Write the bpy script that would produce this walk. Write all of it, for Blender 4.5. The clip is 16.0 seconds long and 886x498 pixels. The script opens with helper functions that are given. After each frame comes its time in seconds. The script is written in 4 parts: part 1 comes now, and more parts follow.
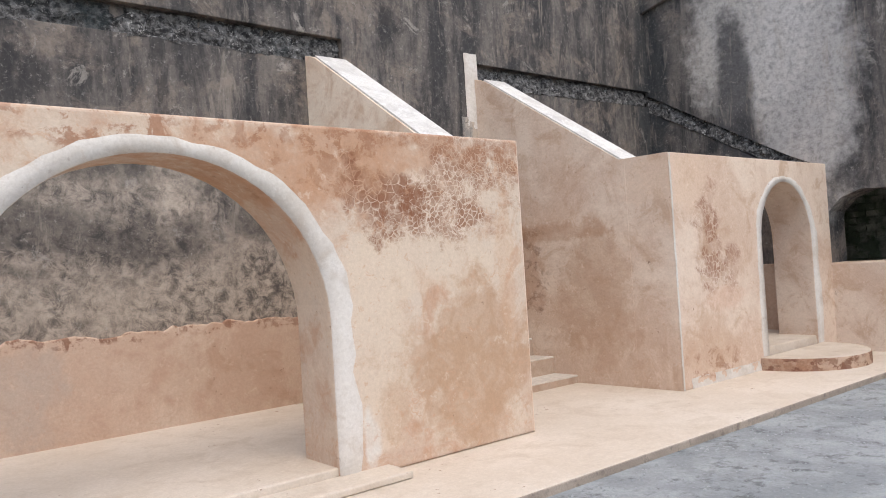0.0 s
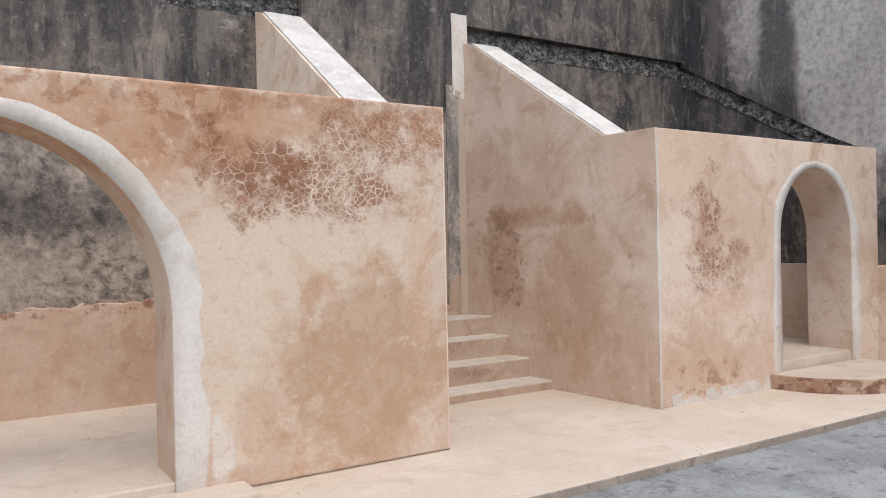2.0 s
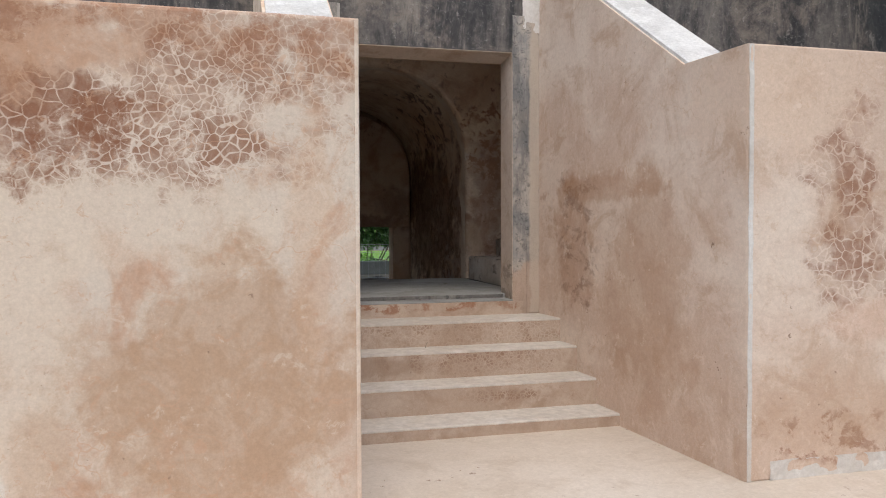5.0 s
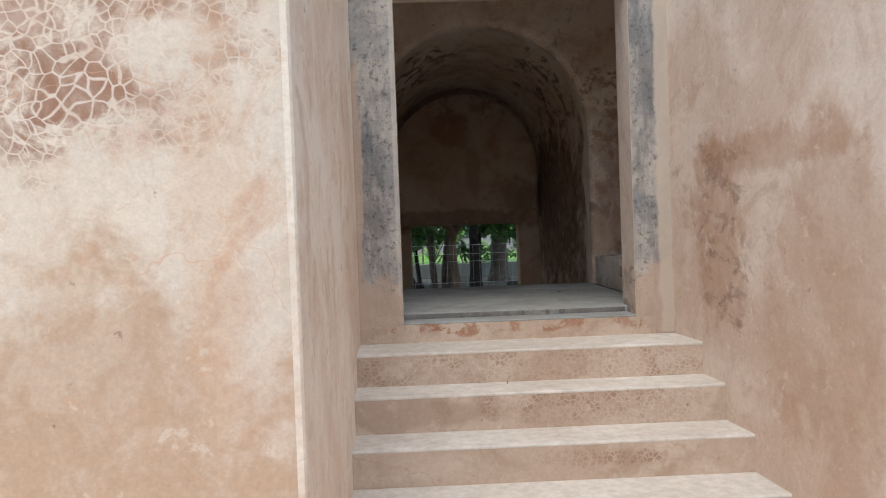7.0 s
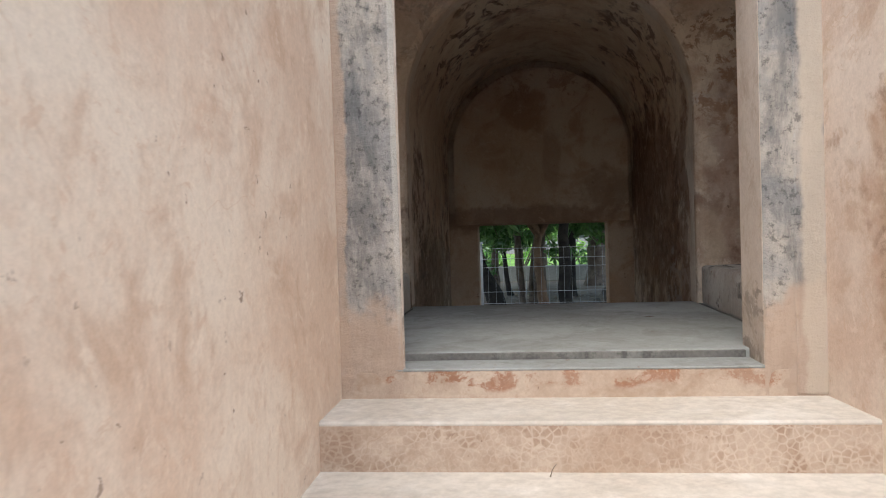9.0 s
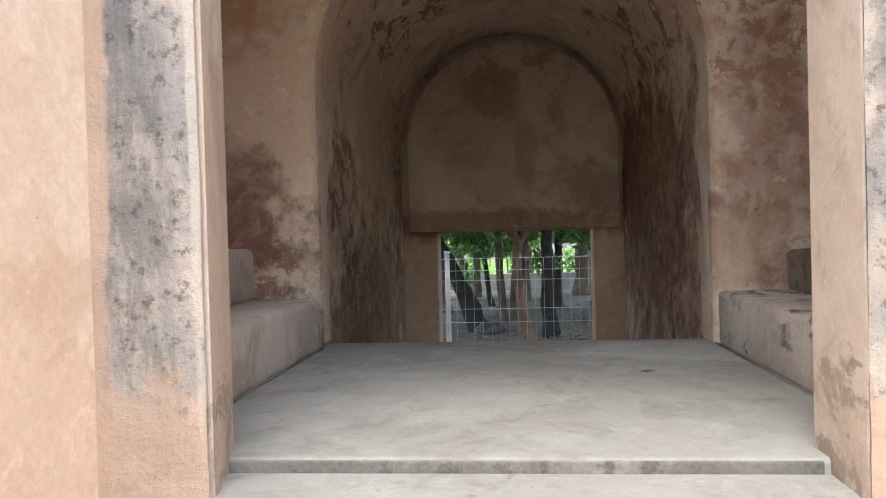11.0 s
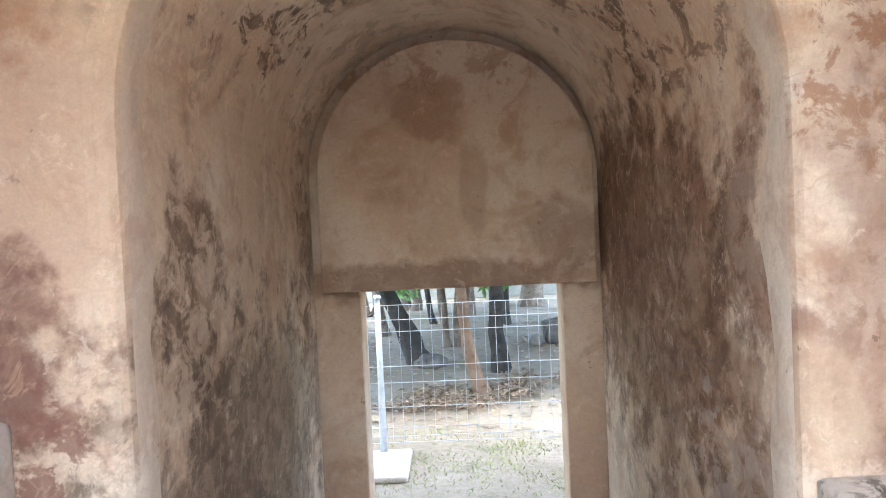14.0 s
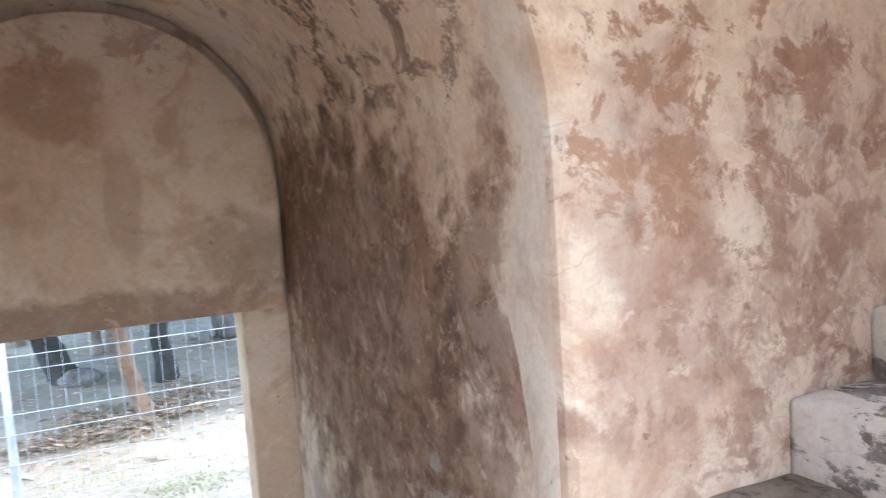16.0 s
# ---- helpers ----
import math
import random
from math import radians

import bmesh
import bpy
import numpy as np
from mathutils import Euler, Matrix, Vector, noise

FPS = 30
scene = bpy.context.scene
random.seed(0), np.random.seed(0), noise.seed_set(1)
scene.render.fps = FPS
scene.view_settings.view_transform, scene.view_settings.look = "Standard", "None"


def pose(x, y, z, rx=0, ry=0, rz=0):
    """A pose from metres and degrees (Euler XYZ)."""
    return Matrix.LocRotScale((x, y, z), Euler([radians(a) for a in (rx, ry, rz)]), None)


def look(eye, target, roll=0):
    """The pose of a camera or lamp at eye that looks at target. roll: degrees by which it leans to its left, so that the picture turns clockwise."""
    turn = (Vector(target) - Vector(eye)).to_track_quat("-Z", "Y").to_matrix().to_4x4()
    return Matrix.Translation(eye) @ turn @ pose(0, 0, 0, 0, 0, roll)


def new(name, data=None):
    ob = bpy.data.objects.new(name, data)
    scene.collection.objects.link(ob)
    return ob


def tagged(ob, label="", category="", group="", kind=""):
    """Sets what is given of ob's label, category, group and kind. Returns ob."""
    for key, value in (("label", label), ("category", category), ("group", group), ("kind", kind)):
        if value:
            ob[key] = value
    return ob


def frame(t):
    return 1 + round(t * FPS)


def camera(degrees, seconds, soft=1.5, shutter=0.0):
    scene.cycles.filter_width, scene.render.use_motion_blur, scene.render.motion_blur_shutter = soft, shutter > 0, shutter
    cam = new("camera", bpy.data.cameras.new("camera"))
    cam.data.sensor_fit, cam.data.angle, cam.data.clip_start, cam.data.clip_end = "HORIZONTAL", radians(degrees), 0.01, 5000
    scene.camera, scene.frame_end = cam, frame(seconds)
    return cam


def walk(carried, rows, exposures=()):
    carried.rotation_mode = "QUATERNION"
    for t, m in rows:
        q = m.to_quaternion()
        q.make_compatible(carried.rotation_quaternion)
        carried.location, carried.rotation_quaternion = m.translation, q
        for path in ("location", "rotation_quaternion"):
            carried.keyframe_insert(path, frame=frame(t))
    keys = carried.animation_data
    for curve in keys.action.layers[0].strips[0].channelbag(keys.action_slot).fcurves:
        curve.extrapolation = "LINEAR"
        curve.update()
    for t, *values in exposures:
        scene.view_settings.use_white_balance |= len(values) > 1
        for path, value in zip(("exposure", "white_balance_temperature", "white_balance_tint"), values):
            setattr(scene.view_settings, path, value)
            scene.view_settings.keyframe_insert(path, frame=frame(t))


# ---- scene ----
cam = camera(60.0, 16.0, 1.0, 0.25)
PATH = [
    (0, (-0.061, -0.036, 1.617), (1.214, 1.504, 1.654), -3.6),
    (0.5, (0.35, -0.038, 1.623), (1.574, 1.543, 1.65), -3.6),
    (1, (0.801, -0.074, 1.611), (1.976, 1.544, 1.628), -3.1),
    (1.5, (1.223, -0.078, 1.603), (2.349, 1.575, 1.609), -2.2),
    (2, (1.609, -0.104, 1.61), (2.688, 1.58, 1.605), -1.2),
    (2.5, (2.053, -0.155, 1.601), (3.054, 1.577, 1.591), -0.5),
    (3, (2.486, -0.087, 1.602), (3.393, 1.695, 1.594), 0.2),
    (3.5, (2.928, 0.011, 1.599), (3.73, 1.843, 1.586), 0.7),
    (4, (3.354, 0.22, 1.592), (4.052, 2.094, 1.566), 0.7),
    (6.5, (4.799, 1.884, 1.606), (4.982, 3.874, 1.543), -1.9),
    (7, (4.977, 2.287, 1.549), (5.037, 4.286, 1.5), -2.0),
    (7.5, (5.143, 2.715, 1.545), (5.096, 4.714, 1.492), -1.8),
    (8, (5.208, 3.119, 1.542), (5.093, 5.115, 1.491), -1.7),
    (8.5, (5.3, 3.492, 1.508), (5.132, 5.484, 1.453), -1.9),
    (9, (5.382, 3.917, 1.547), (5.173, 5.905, 1.504), -1.7),
    (11.3, (5.593, 5.611, 1.576), (5.42, 7.603, 1.543), -1.4),
    (11.5, (5.592, 5.73, 1.568), (5.496, 7.727, 1.532), -1.6),
    (12, (5.57, 6.047, 1.572), (5.55, 8.046, 1.501), -1.8),
    (12.5, (5.558, 6.368, 1.654), (5.531, 8.366, 1.569), -1.6),
    (13, (5.557, 6.659, 1.783), (5.506, 8.656, 1.701), -1.3),
    (13.5, (5.535, 6.896, 1.956), (5.474, 8.894, 1.882), -2.3),
    (14, (5.565, 7.122, 2.063), (5.534, 9.121, 1.999), -2.6),
    (14.5, (5.574, 7.301, 2.203), (5.584, 9.3, 2.151), -2.8),
    (15, (5.56, 7.489, 2.313), (5.67, 9.485, 2.256), -4.2),
    (15.5, (5.554, 7.641, 2.357), (6.009, 9.584, 2.224), -4.1),
    (16, (5.599, 7.873, 2.369), (6.4, 9.695, 2.166), -3.7),
]
EXPOSURES = [(0.0, 0.78, 6650, 9.0), (4.0, 0.55, 6700, 8.5), (6.5, 0.9, 6200, 5.0), (9.0, 1.45, 6300, 4.0), (11.5, 2.65, 6500, 7.0), (12.5, 3.4, 6350, 6.0), (13.0, 3.9, 6300, 6.0), (14.0, 4.15, 6050, 4.5), (15.0, 4.35, 5800, 4.5), (16.0, 4.4, 5600, 3.5)]
walk(cam, [(t, look(eye, target, roll)) for t, eye, target, roll in PATH], EXPOSURES)

# ---- world, sun, exposure ----
world = bpy.data.worlds.new("sky")
scene.world = world
world.use_nodes = True
wn = world.node_tree.nodes
sky = wn.new("ShaderNodeTexSky")
sky.sky_type = "NISHITA"
sky.sun_disc = False
sky.sun_elevation, sky.sun_rotation = radians(62), radians(194)
sky.dust_density, sky.ozone_density = 3.0, 0.6
world.node_tree.links.new(sky.outputs[0], wn["Background"].inputs[0])
wn["Background"].inputs[1].default_value = 0.15
sun = bpy.data.lights.new("sun", "SUN")
sun.energy, sun.angle, sun.color = 0.8, radians(120), (1.0, 0.95, 0.88)
sun_ob = new("sun", sun)
sun_ob.matrix_world = pose(0, 0, 20, 28, 0, -14)


# ---- material helpers ----
class Nodes:
    def __init__(self, name):
        self.m = bpy.data.materials.new(name)
        self.m.use_nodes = True
        self.t = self.m.node_tree
        self.bsdf = self.t.nodes["Principled BSDF"]
        self.geo = self.t.nodes.new("ShaderNodeNewGeometry")
        self.pos = self.geo.outputs["Position"]

    def plug(self, sock, v):
        if isinstance(v, (int, float)):
            sock.default_value = v
        elif isinstance(v, tuple):
            sock.default_value = (*v, 1.0) if len(sock.default_value) == 4 and len(v) == 3 else v
        else:
            self.t.links.new(v, sock)

    def math(self, op, a, b=0.0, c=0.0):
        n = self.t.nodes.new("ShaderNodeMath")
        n.operation = op
        for i, v in enumerate((a, b, c)):
            self.plug(n.inputs[i], v)
        return n.outputs[0]

    def scaled(self, s, shift=(0, 0, 0)):
        n = self.t.nodes.new("ShaderNodeMapping")
        self.plug(n.inputs["Vector"], self.pos)
        n.inputs["Scale"].default_value = s
        n.inputs["Location"].default_value = shift
        return n.outputs[0]

    def noise(self, scale, detail=5.0, rough=0.6, warp=0.0, vec=None):
        n = self.t.nodes.new("ShaderNodeTexNoise")
        self.plug(n.inputs["Vector"], vec or self.pos)
        n.inputs["Scale"].default_value, n.inputs["Detail"].default_value = scale, detail
        n.inputs["Roughness"].default_value, n.inputs["Distortion"].default_value = rough, warp
        return n.outputs[0]

    def wobbled(self, amount):
        n = self.t.nodes.new("ShaderNodeTexNoise")
        self.plug(n.inputs["Vector"], self.pos)
        n.inputs["Scale"].default_value = 6.0
        m = self.t.nodes.new("ShaderNodeVectorMath")
        m.operation = "MULTIPLY_ADD"
        self.plug(m.inputs[0], n.outputs["Color"])
        m.inputs[1].default_value = (amount, amount, amount)
        self.plug(m.inputs[2], self.pos)
        return m.outputs[0]

    def cells(self, scale, feature="DISTANCE_TO_EDGE", vec=None):
        n = self.t.nodes.new("ShaderNodeTexVoronoi")
        n.feature = feature
        self.plug(n.inputs["Vector"], vec or self.pos)
        n.inputs["Scale"].default_value = scale
        return n.outputs[0]

    def step(self, v, lo, hi, a=0.0, b=1.0):
        n = self.t.nodes.new("ShaderNodeMapRange")
        n.interpolation_type = "SMOOTHSTEP"
        self.plug(n.inputs[0], v)
        for i, x in enumerate((lo, hi, a, b)):
            n.inputs[i + 1].default_value = x
        return n.outputs[0]

    def mix(self, f, a, b, mode="MIX"):
        n = self.t.nodes.new("ShaderNodeMix")
        n.data_type, n.blend_type = "RGBA", mode
        self.plug(n.inputs[0], f)
        self.plug(n.inputs[6], a)
        self.plug(n.inputs[7], b)
        return n.outputs[2]

    def blot(self, centre, radii, ragged=1.0, scale=2.6, soft=0.25):
        """A stain with a ragged outline about a place: 1 inside, 0 outside."""
        sub = self.t.nodes.new("ShaderNodeVectorMath")
        sub.operation = "SUBTRACT"
        self.plug(sub.inputs[0], self.pos)
        sub.inputs[1].default_value = centre
        div = self.t.nodes.new("ShaderNodeVectorMath")
        div.operation = "DIVIDE"
        self.plug(div.inputs[0], sub.outputs[0])
        div.inputs[1].default_value = radii
        ln = self.t.nodes.new("ShaderNodeVectorMath")
        ln.operation = "LENGTH"
        self.plug(ln.inputs[0], div.outputs[0])
        n = self.noise(scale, 6, 0.65)
        d = self.math("ADD", ln.outputs["Value"], self.math("MULTIPLY", self.math("SUBTRACT", n, 0.5), ragged * 2))
        return self.step(d, 1.0 - soft, 1.0 + soft, 1.0, 0.0)

    def bump(self, height, strength, dist=0.01, chain=None):
        n = self.t.nodes.new("ShaderNodeBump")
        self.plug(n.inputs["Height"], height)
        n.inputs["Strength"].default_value, n.inputs["Distance"].default_value = strength, dist
        if chain:
            self.plug(n.inputs["Normal"], chain)
        return n.outputs[0]

    def done(self, colour, rough=0.9, normal=None, spec=0.25):
        self.plug(self.bsdf.inputs["Base Color"], colour)
        self.plug(self.bsdf.inputs["Roughness"], rough)
        self.bsdf.inputs["Specular IOR Level"].default_value = spec
        if normal:
            self.plug(self.bsdf.inputs["Normal"], normal)
        return self.m


def plaster(name, base, light, dark, stains=(), relief=0.35, mould=0.0, mould_colour=(0.09, 0.06, 0.045)):
    """Old lime wash. stains: (centre, radii, colour, amount, kind), kind 'wash', 'veins' or 'flake'."""
    n = Nodes(name)
    big = n.noise(0.8, 6, 0.6, 0.6)
    mid = n.noise(2.6, 6, 0.62, 0.8)
    streak = n.noise(1.0, 5, 0.6, 0.3, n.scaled((2.4, 2.4, 0.7)))
    col = n.mix(n.step(big, 0.42, 0.6), base, light)
    col = n.mix(n.math("MULTIPLY", n.step(mid, 0.5, 0.68), 0.75), col, dark)
    col = n.mix(n.math("MULTIPLY", n.step(streak, 0.54, 0.7), 0.5), col, light)
    cloud = n.noise(4.5, 8, 0.7, 0.7)
    col = n.mix(n.math("MULTIPLY", n.step(cloud, 0.52, 0.66), 0.55), col, light)
    col = n.mix(n.math("MULTIPLY", n.step(cloud, 0.46, 0.32), 0.5), col, dark)
    veins = n.math("SUBTRACT", 1.0, n.step(n.math("SUBTRACT", n.cells(14.0, vec=n.wobbled(0.13)), n.math("MULTIPLY", n.noise(3.0, 3), 0.05)), -0.01, 0.045))
    net = n.math("SUBTRACT", 1.0, n.step(n.math("SUBTRACT", n.cells(23.0, vec=n.wobbled(0.1)), n.math("MULTIPLY", n.noise(4.0, 3), 0.09)), -0.02, 0.045))
    craze = n.math("SUBTRACT", 1.0, n.step(n.cells(36.0, vec=n.wobbled(0.05)), 0.02, 0.17))
    warp = n.step(n.noise(7.0, 4), 0.42, 0.58)
    flake = n.step(n.noise(6.0, 9, 0.72, 0.4, n.scaled((1, 0.6, 1))), 0.5, 0.56)
    tall = n.step(n.noise(6.5, 10, 0.74, 0.6, n.scaled((1.5, 0.75, 1.05))), 0.45, 0.57)
    for centre, radii, colour, amount, kind in stains:
        f = n.blot(centre, radii, 1.7 if kind != "wash" else 1.35)
        if kind == "veins":
            f = n.math("MULTIPLY", f, n.math("MULTIPLY", n.math("SUBTRACT", 1.0, n.math("MULTIPLY", veins, 0.85)), n.math("ADD", 0.35, n.math("MULTIPLY", warp, 0.65))))
        elif kind == "cracks":
            f = n.math("MULTIPLY", f, n.math("MULTIPLY", n.math("SUBTRACT", 1.0, n.math("MULTIPLY", net, 0.8)), n.step(n.noise(4.2, 10, 0.78, 0.5), 0.37, 0.53)))
        elif kind == "craze":
            f = n.math("MULTIPLY", f, n.math("MULTIPLY", n.math("SUBTRACT", 1.0, n.math("MULTIPLY", craze, 0.9)), n.math("ADD", 0.35, n.math("MULTIPLY", warp, 0.65))))
        elif kind == "flake":
            f = n.math("MULTIPLY", f, flake)
        elif kind == "tall":
            f = n.math("MULTIPLY", f, n.math("ADD", 0.25, n.math("MULTIPLY", tall, 0.75)))
        f = n.math("MULTIPLY", f, n.step(cloud, 0.3, 0.62, 0.5, 1.0))
        col = n.mix(n.math("MULTIPLY", f, amount), col, colour)
    if mould:
        col = n.mix(n.math("MULTIPLY", n.math("MULTIPLY", flake, n.step(n.noise(0.9, 5), 0.5, 0.6)), mould), col, mould_colour)
    speck = n.noise(38.0, 4, 0.7)
    col = n.mix(0.3, col, n.mix(n.step(speck, 0.25, 0.75), (0.62, 0.6, 0.58), (1.0, 1.0, 1.0)), "MULTIPLY")
    col = n.mix(0.2, col, n.mix(n.step(n.noise(110.0, 3, 0.7), 0.3, 0.7), (0.6, 0.58, 0.56), (1.0, 1.0, 1.0)), "MULTIPLY")
    hair = n.math("MULTIPLY", n.math("SUBTRACT", 1.0, n.step(n.cells(1.7, vec=n.wobbled(0.22)), 0.001, 0.006)), n.step(n.noise(1.1, 3), 0.5, 0.6))
    col = n.mix(n.math("MULTIPLY", hair, 0.5), col, dark)
    chip = n.math("MULTIPLY", n.step(n.noise(17.0, 4, 0.6), 0.66, 0.7), n.step(n.noise(1.6, 4), 0.5, 0.62))
    col = n.mix(n.math("MULTIPLY", chip, 0.75), col, (0.2, 0.12, 0.08))
    pit = n.step(n.noise(9.0, 3, 0.5), 0.71, 0.76)
    col = n.mix(n.math("MULTIPLY", pit, 0.5), col, dark)
    scratch = n.step(n.noise(11.0, 8, 0.75, 0.8), 0.57, 0.63)
    col = n.mix(n.math("MULTIPLY", scratch, 0.45), col, dark)
    chalk = n.step(n.noise(8.0, 9, 0.75, 0.5), 0.58, 0.64)
    col = n.mix(n.math("MULTIPLY", chalk, 0.4), col, light)
    b1 = n.bump(n.noise(2.2, 5, 0.55), relief, 0.06)
    b2 = n.bump(n.noise(30.0, 6, 0.7), relief * 0.35, 0.007, b1)
    b2 = n.bump(n.noise(7.0, 4, 0.5, 0.6), relief * 0.3, 0.015, b2)
    return n.done(col, n.step(mid, 0.3, 0.7, 0.82, 0.95), b2)


def dark_wall(name):
    """Rendered rampart blackened by algae, with pale washed runs."""
    n = Nodes(name)
    big = n.noise(0.7, 6, 0.62, 0.5)
    run = n.noise(1.3, 8, 0.72, 0.3, n.scaled((1.6, 1.6, 0.32)))
    fine = n.noise(15.0, 8, 0.8)
    spots = n.noise(7.5, 10, 0.8, 0.6)
    col = n.mix(n.step(run, 0.4, 0.6), (0.055, 0.054, 0.056), (0.175, 0.158, 0.145))
    col = n.mix(n.math("MULTIPLY", n.step(n.noise(1.4, 8, 0.72, 0.5), 0.5, 0.62), 0.7), col, (0.25, 0.21, 0.18))
    col = n.mix(n.math("MULTIPLY", n.step(n.noise(1.5, 9, 0.7, 0.4, n.scaled((1.2, 1.2, 0.4))), 0.52, 0.62), 0.75), col, (0.04, 0.04, 0.043))
    low = n.blot((2.0, 7.2, 1.55), (4.0, 3.0, 1.15), 0.6)
    col = n.mix(n.math("MULTIPLY", low, 0.85), col, (0.5, 0.43, 0.36))
    col = n.mix(n.math("MULTIPLY", n.math("MULTIPLY", low, n.math("MULTIPLY", n.step(spots, 0.4, 0.62), n.step(n.noise(1.7, 6, 0.65, 0.5), 0.4, 0.58, 0.25, 1.0))), 0.85), col, (0.075, 0.068, 0.064))
    col = n.mix(n.math("MULTIPLY", n.math("MULTIPLY", n.blot((2.0, 7.2, 2.3), (4.0, 3.0, 0.6), 0.8), n.step(big, 0.6, 0.4)), 0.7), col, (0.05, 0.048, 0.048))
    col = n.mix(n.math("MULTIPLY", n.blot((10.4, 5.5, 4.6), (1.0, 0.9, 1.2), 0.6), 0.75), col, (0.62, 0.59, 0.55))
    col = n.mix(n.math("MULTIPLY", n.blot((10.4, 4.75, 4.0), (1.0, 0.7, 1.9), 0.6), 0.7), col, (0.6, 0.58, 0.56))
    col = n.mix(n.math("MULTIPLY", n.blot((10.4, 5.75, 3.6), (1.0, 0.28, 1.4), 0.6), 0.85), col, (0.07, 0.07, 0.075))
    col = n.mix(n.math("MULTIPLY", n.blot((10.4, 7.3, 4.2), (0.35, 0.5, 1.6), 0.6), 0.85), col, (0.045, 0.05, 0.055))
    net = n.math("SUBTRACT", 1.0, n.step(n.cells(3.2, vec=n.wobbled(0.25)), 0.0, 0.03))
    col = n.mix(n.math("MULTIPLY", net, 0.05), col, (0.45, 0.43, 0.4))
    col = n.mix(n.math("MULTIPLY", n.step(n.noise(3.3, 10, 0.8, 0.6), 0.58, 0.64), 0.65), col, (0.36, 0.335, 0.305))
    col = n.mix(n.math("MULTIPLY", n.step(spots, 0.46, 0.7), 0.35), col, (0.04, 0.04, 0.042))
    col = n.mix(n.math("MULTIPLY", n.step(fine, 0.42, 0.68), 0.42), col, (0.035, 0.035, 0.037))
    col = n.mix(n.math("MULTIPLY", n.step(n.noise(21.0, 9, 0.8, 0.5), 0.55, 0.7), 0.6), col, (0.42, 0.4, 0.375))
    col = n.mix(n.math("MULTIPLY", n.step(n.noise(2.2, 9, 0.75, 0.6, n.scaled((2.5, 2.5, 0.5))), 0.54, 0.66), 0.45), col, (0.33, 0.29, 0.25))
    b = n.bump(n.noise(3.0, 6, 0.6), 0.4, 0.05)
    b = n.bump(fine, 0.5, 0.02, b)
    return n.done(col, 0.95, b, 0.15)


def mottled(name, a, b, c, s1, s2, relief, dist=0.02, rough=0.9):
    n = Nodes(name)
    x, y, z = n.noise(s1, 6, 0.6, 0.4), n.noise(s2, 7, 0.7), n.noise(s2 * 6, 4, 0.7)
    col = n.mix(n.step(x, 0.4, 0.62), a, b)
    col = n.mix(n.math("MULTIPLY", n.step(y, 0.5, 0.68), 0.8), col, c)
    col = n.mix(0.4, col, n.mix(n.step(z, 0.3, 0.7), (0.5, 0.5, 0.5), (1.0, 1.0, 1.0)), "MULTIPLY")
    nb = n.bump(y, relief, dist)
    return n.done(col, rough, n.bump(z, relief, dist * 0.4, nb), 0.25)


def leafy(name, a, b):
    n = Nodes(name)
    col = n.mix(n.geo.outputs["Random Per Island"], a, b)
    n.bsdf.inputs["Transmission Weight"].default_value = 0.0
    return n.done(col, 0.5, None, 0.4)


SALMON, CREAM, OCHRE = (0.56, 0.42, 0.325), (0.64, 0.54, 0.44), (0.47, 0.31, 0.205)
RED = (0.26, 0.11, 0.06)
M_WALL_A = plaster("salmon_plaster_a", SALMON, CREAM, (0.5, 0.3, 0.19), (
    ((3.05, 4.5, 1.15), (0.32, 3, 0.75), (0.67, 0.555, 0.44), 0.9, "wash"),
    ((3.4, 4.5, 1.62), (0.95, 3, 0.26), (0.67, 0.555, 0.44), 0.85, "wash"),
    ((3.95, 4.5, 0.8), (0.68, 3, 0.6), (0.45, 0.285, 0.175), 0.85, "wash"),
    ((2.9, 4.5, 2.35), (1.3, 3, 0.3), (0.47, 0.26, 0.15), 0.75, "wash"),
    ((1.6, 4.5, 2.56), (2.4, 3, 0.14), (0.34, 0.17, 0.1), 0.8, "flake"),
    ((2.75, 4.5, 2.3), (0.5, 3, 0.22), (0.36, 0.19, 0.11), 0.7, "flake"),
    ((3.75, 4.5, 2.12), (0.55, 3, 0.26), (0.72, 0.61, 0.5), 0.9, "wash"),
    ((3.7, 4.5, 2.0), (0.75, 3, 0.2), (0.27, 0.125, 0.07), 0.92, "cracks"),
    ((3.95, 4.5, 2.28), (0.5, 3, 0.2), (0.27, 0.125, 0.07), 0.85, "cracks"),
    ((3.12, 4.5, 2.13), (0.36, 3, 0.24), (0.25, 0.11, 0.06), 0.95, "veins"),
    ((2.96, 4.5, 0.36), (0.07, 3, 0.2), (0.7, 0.67, 0.62), 0.9, "wash"),
    ((3.2, 4.5, 0.62), (0.16, 3, 0.2), (0.5, 0.35, 0.24), 0.6, "wash"),
    ((3.95, 4.5, 2.55), (0.8, 3, 0.12), (0.3, 0.14, 0.08), 0.5, "cracks"),
    ((4.38, 4.5, 1.5), (0.1, 3, 0.7), (0.58, 0.39, 0.26), 0.45, "wash"),
))
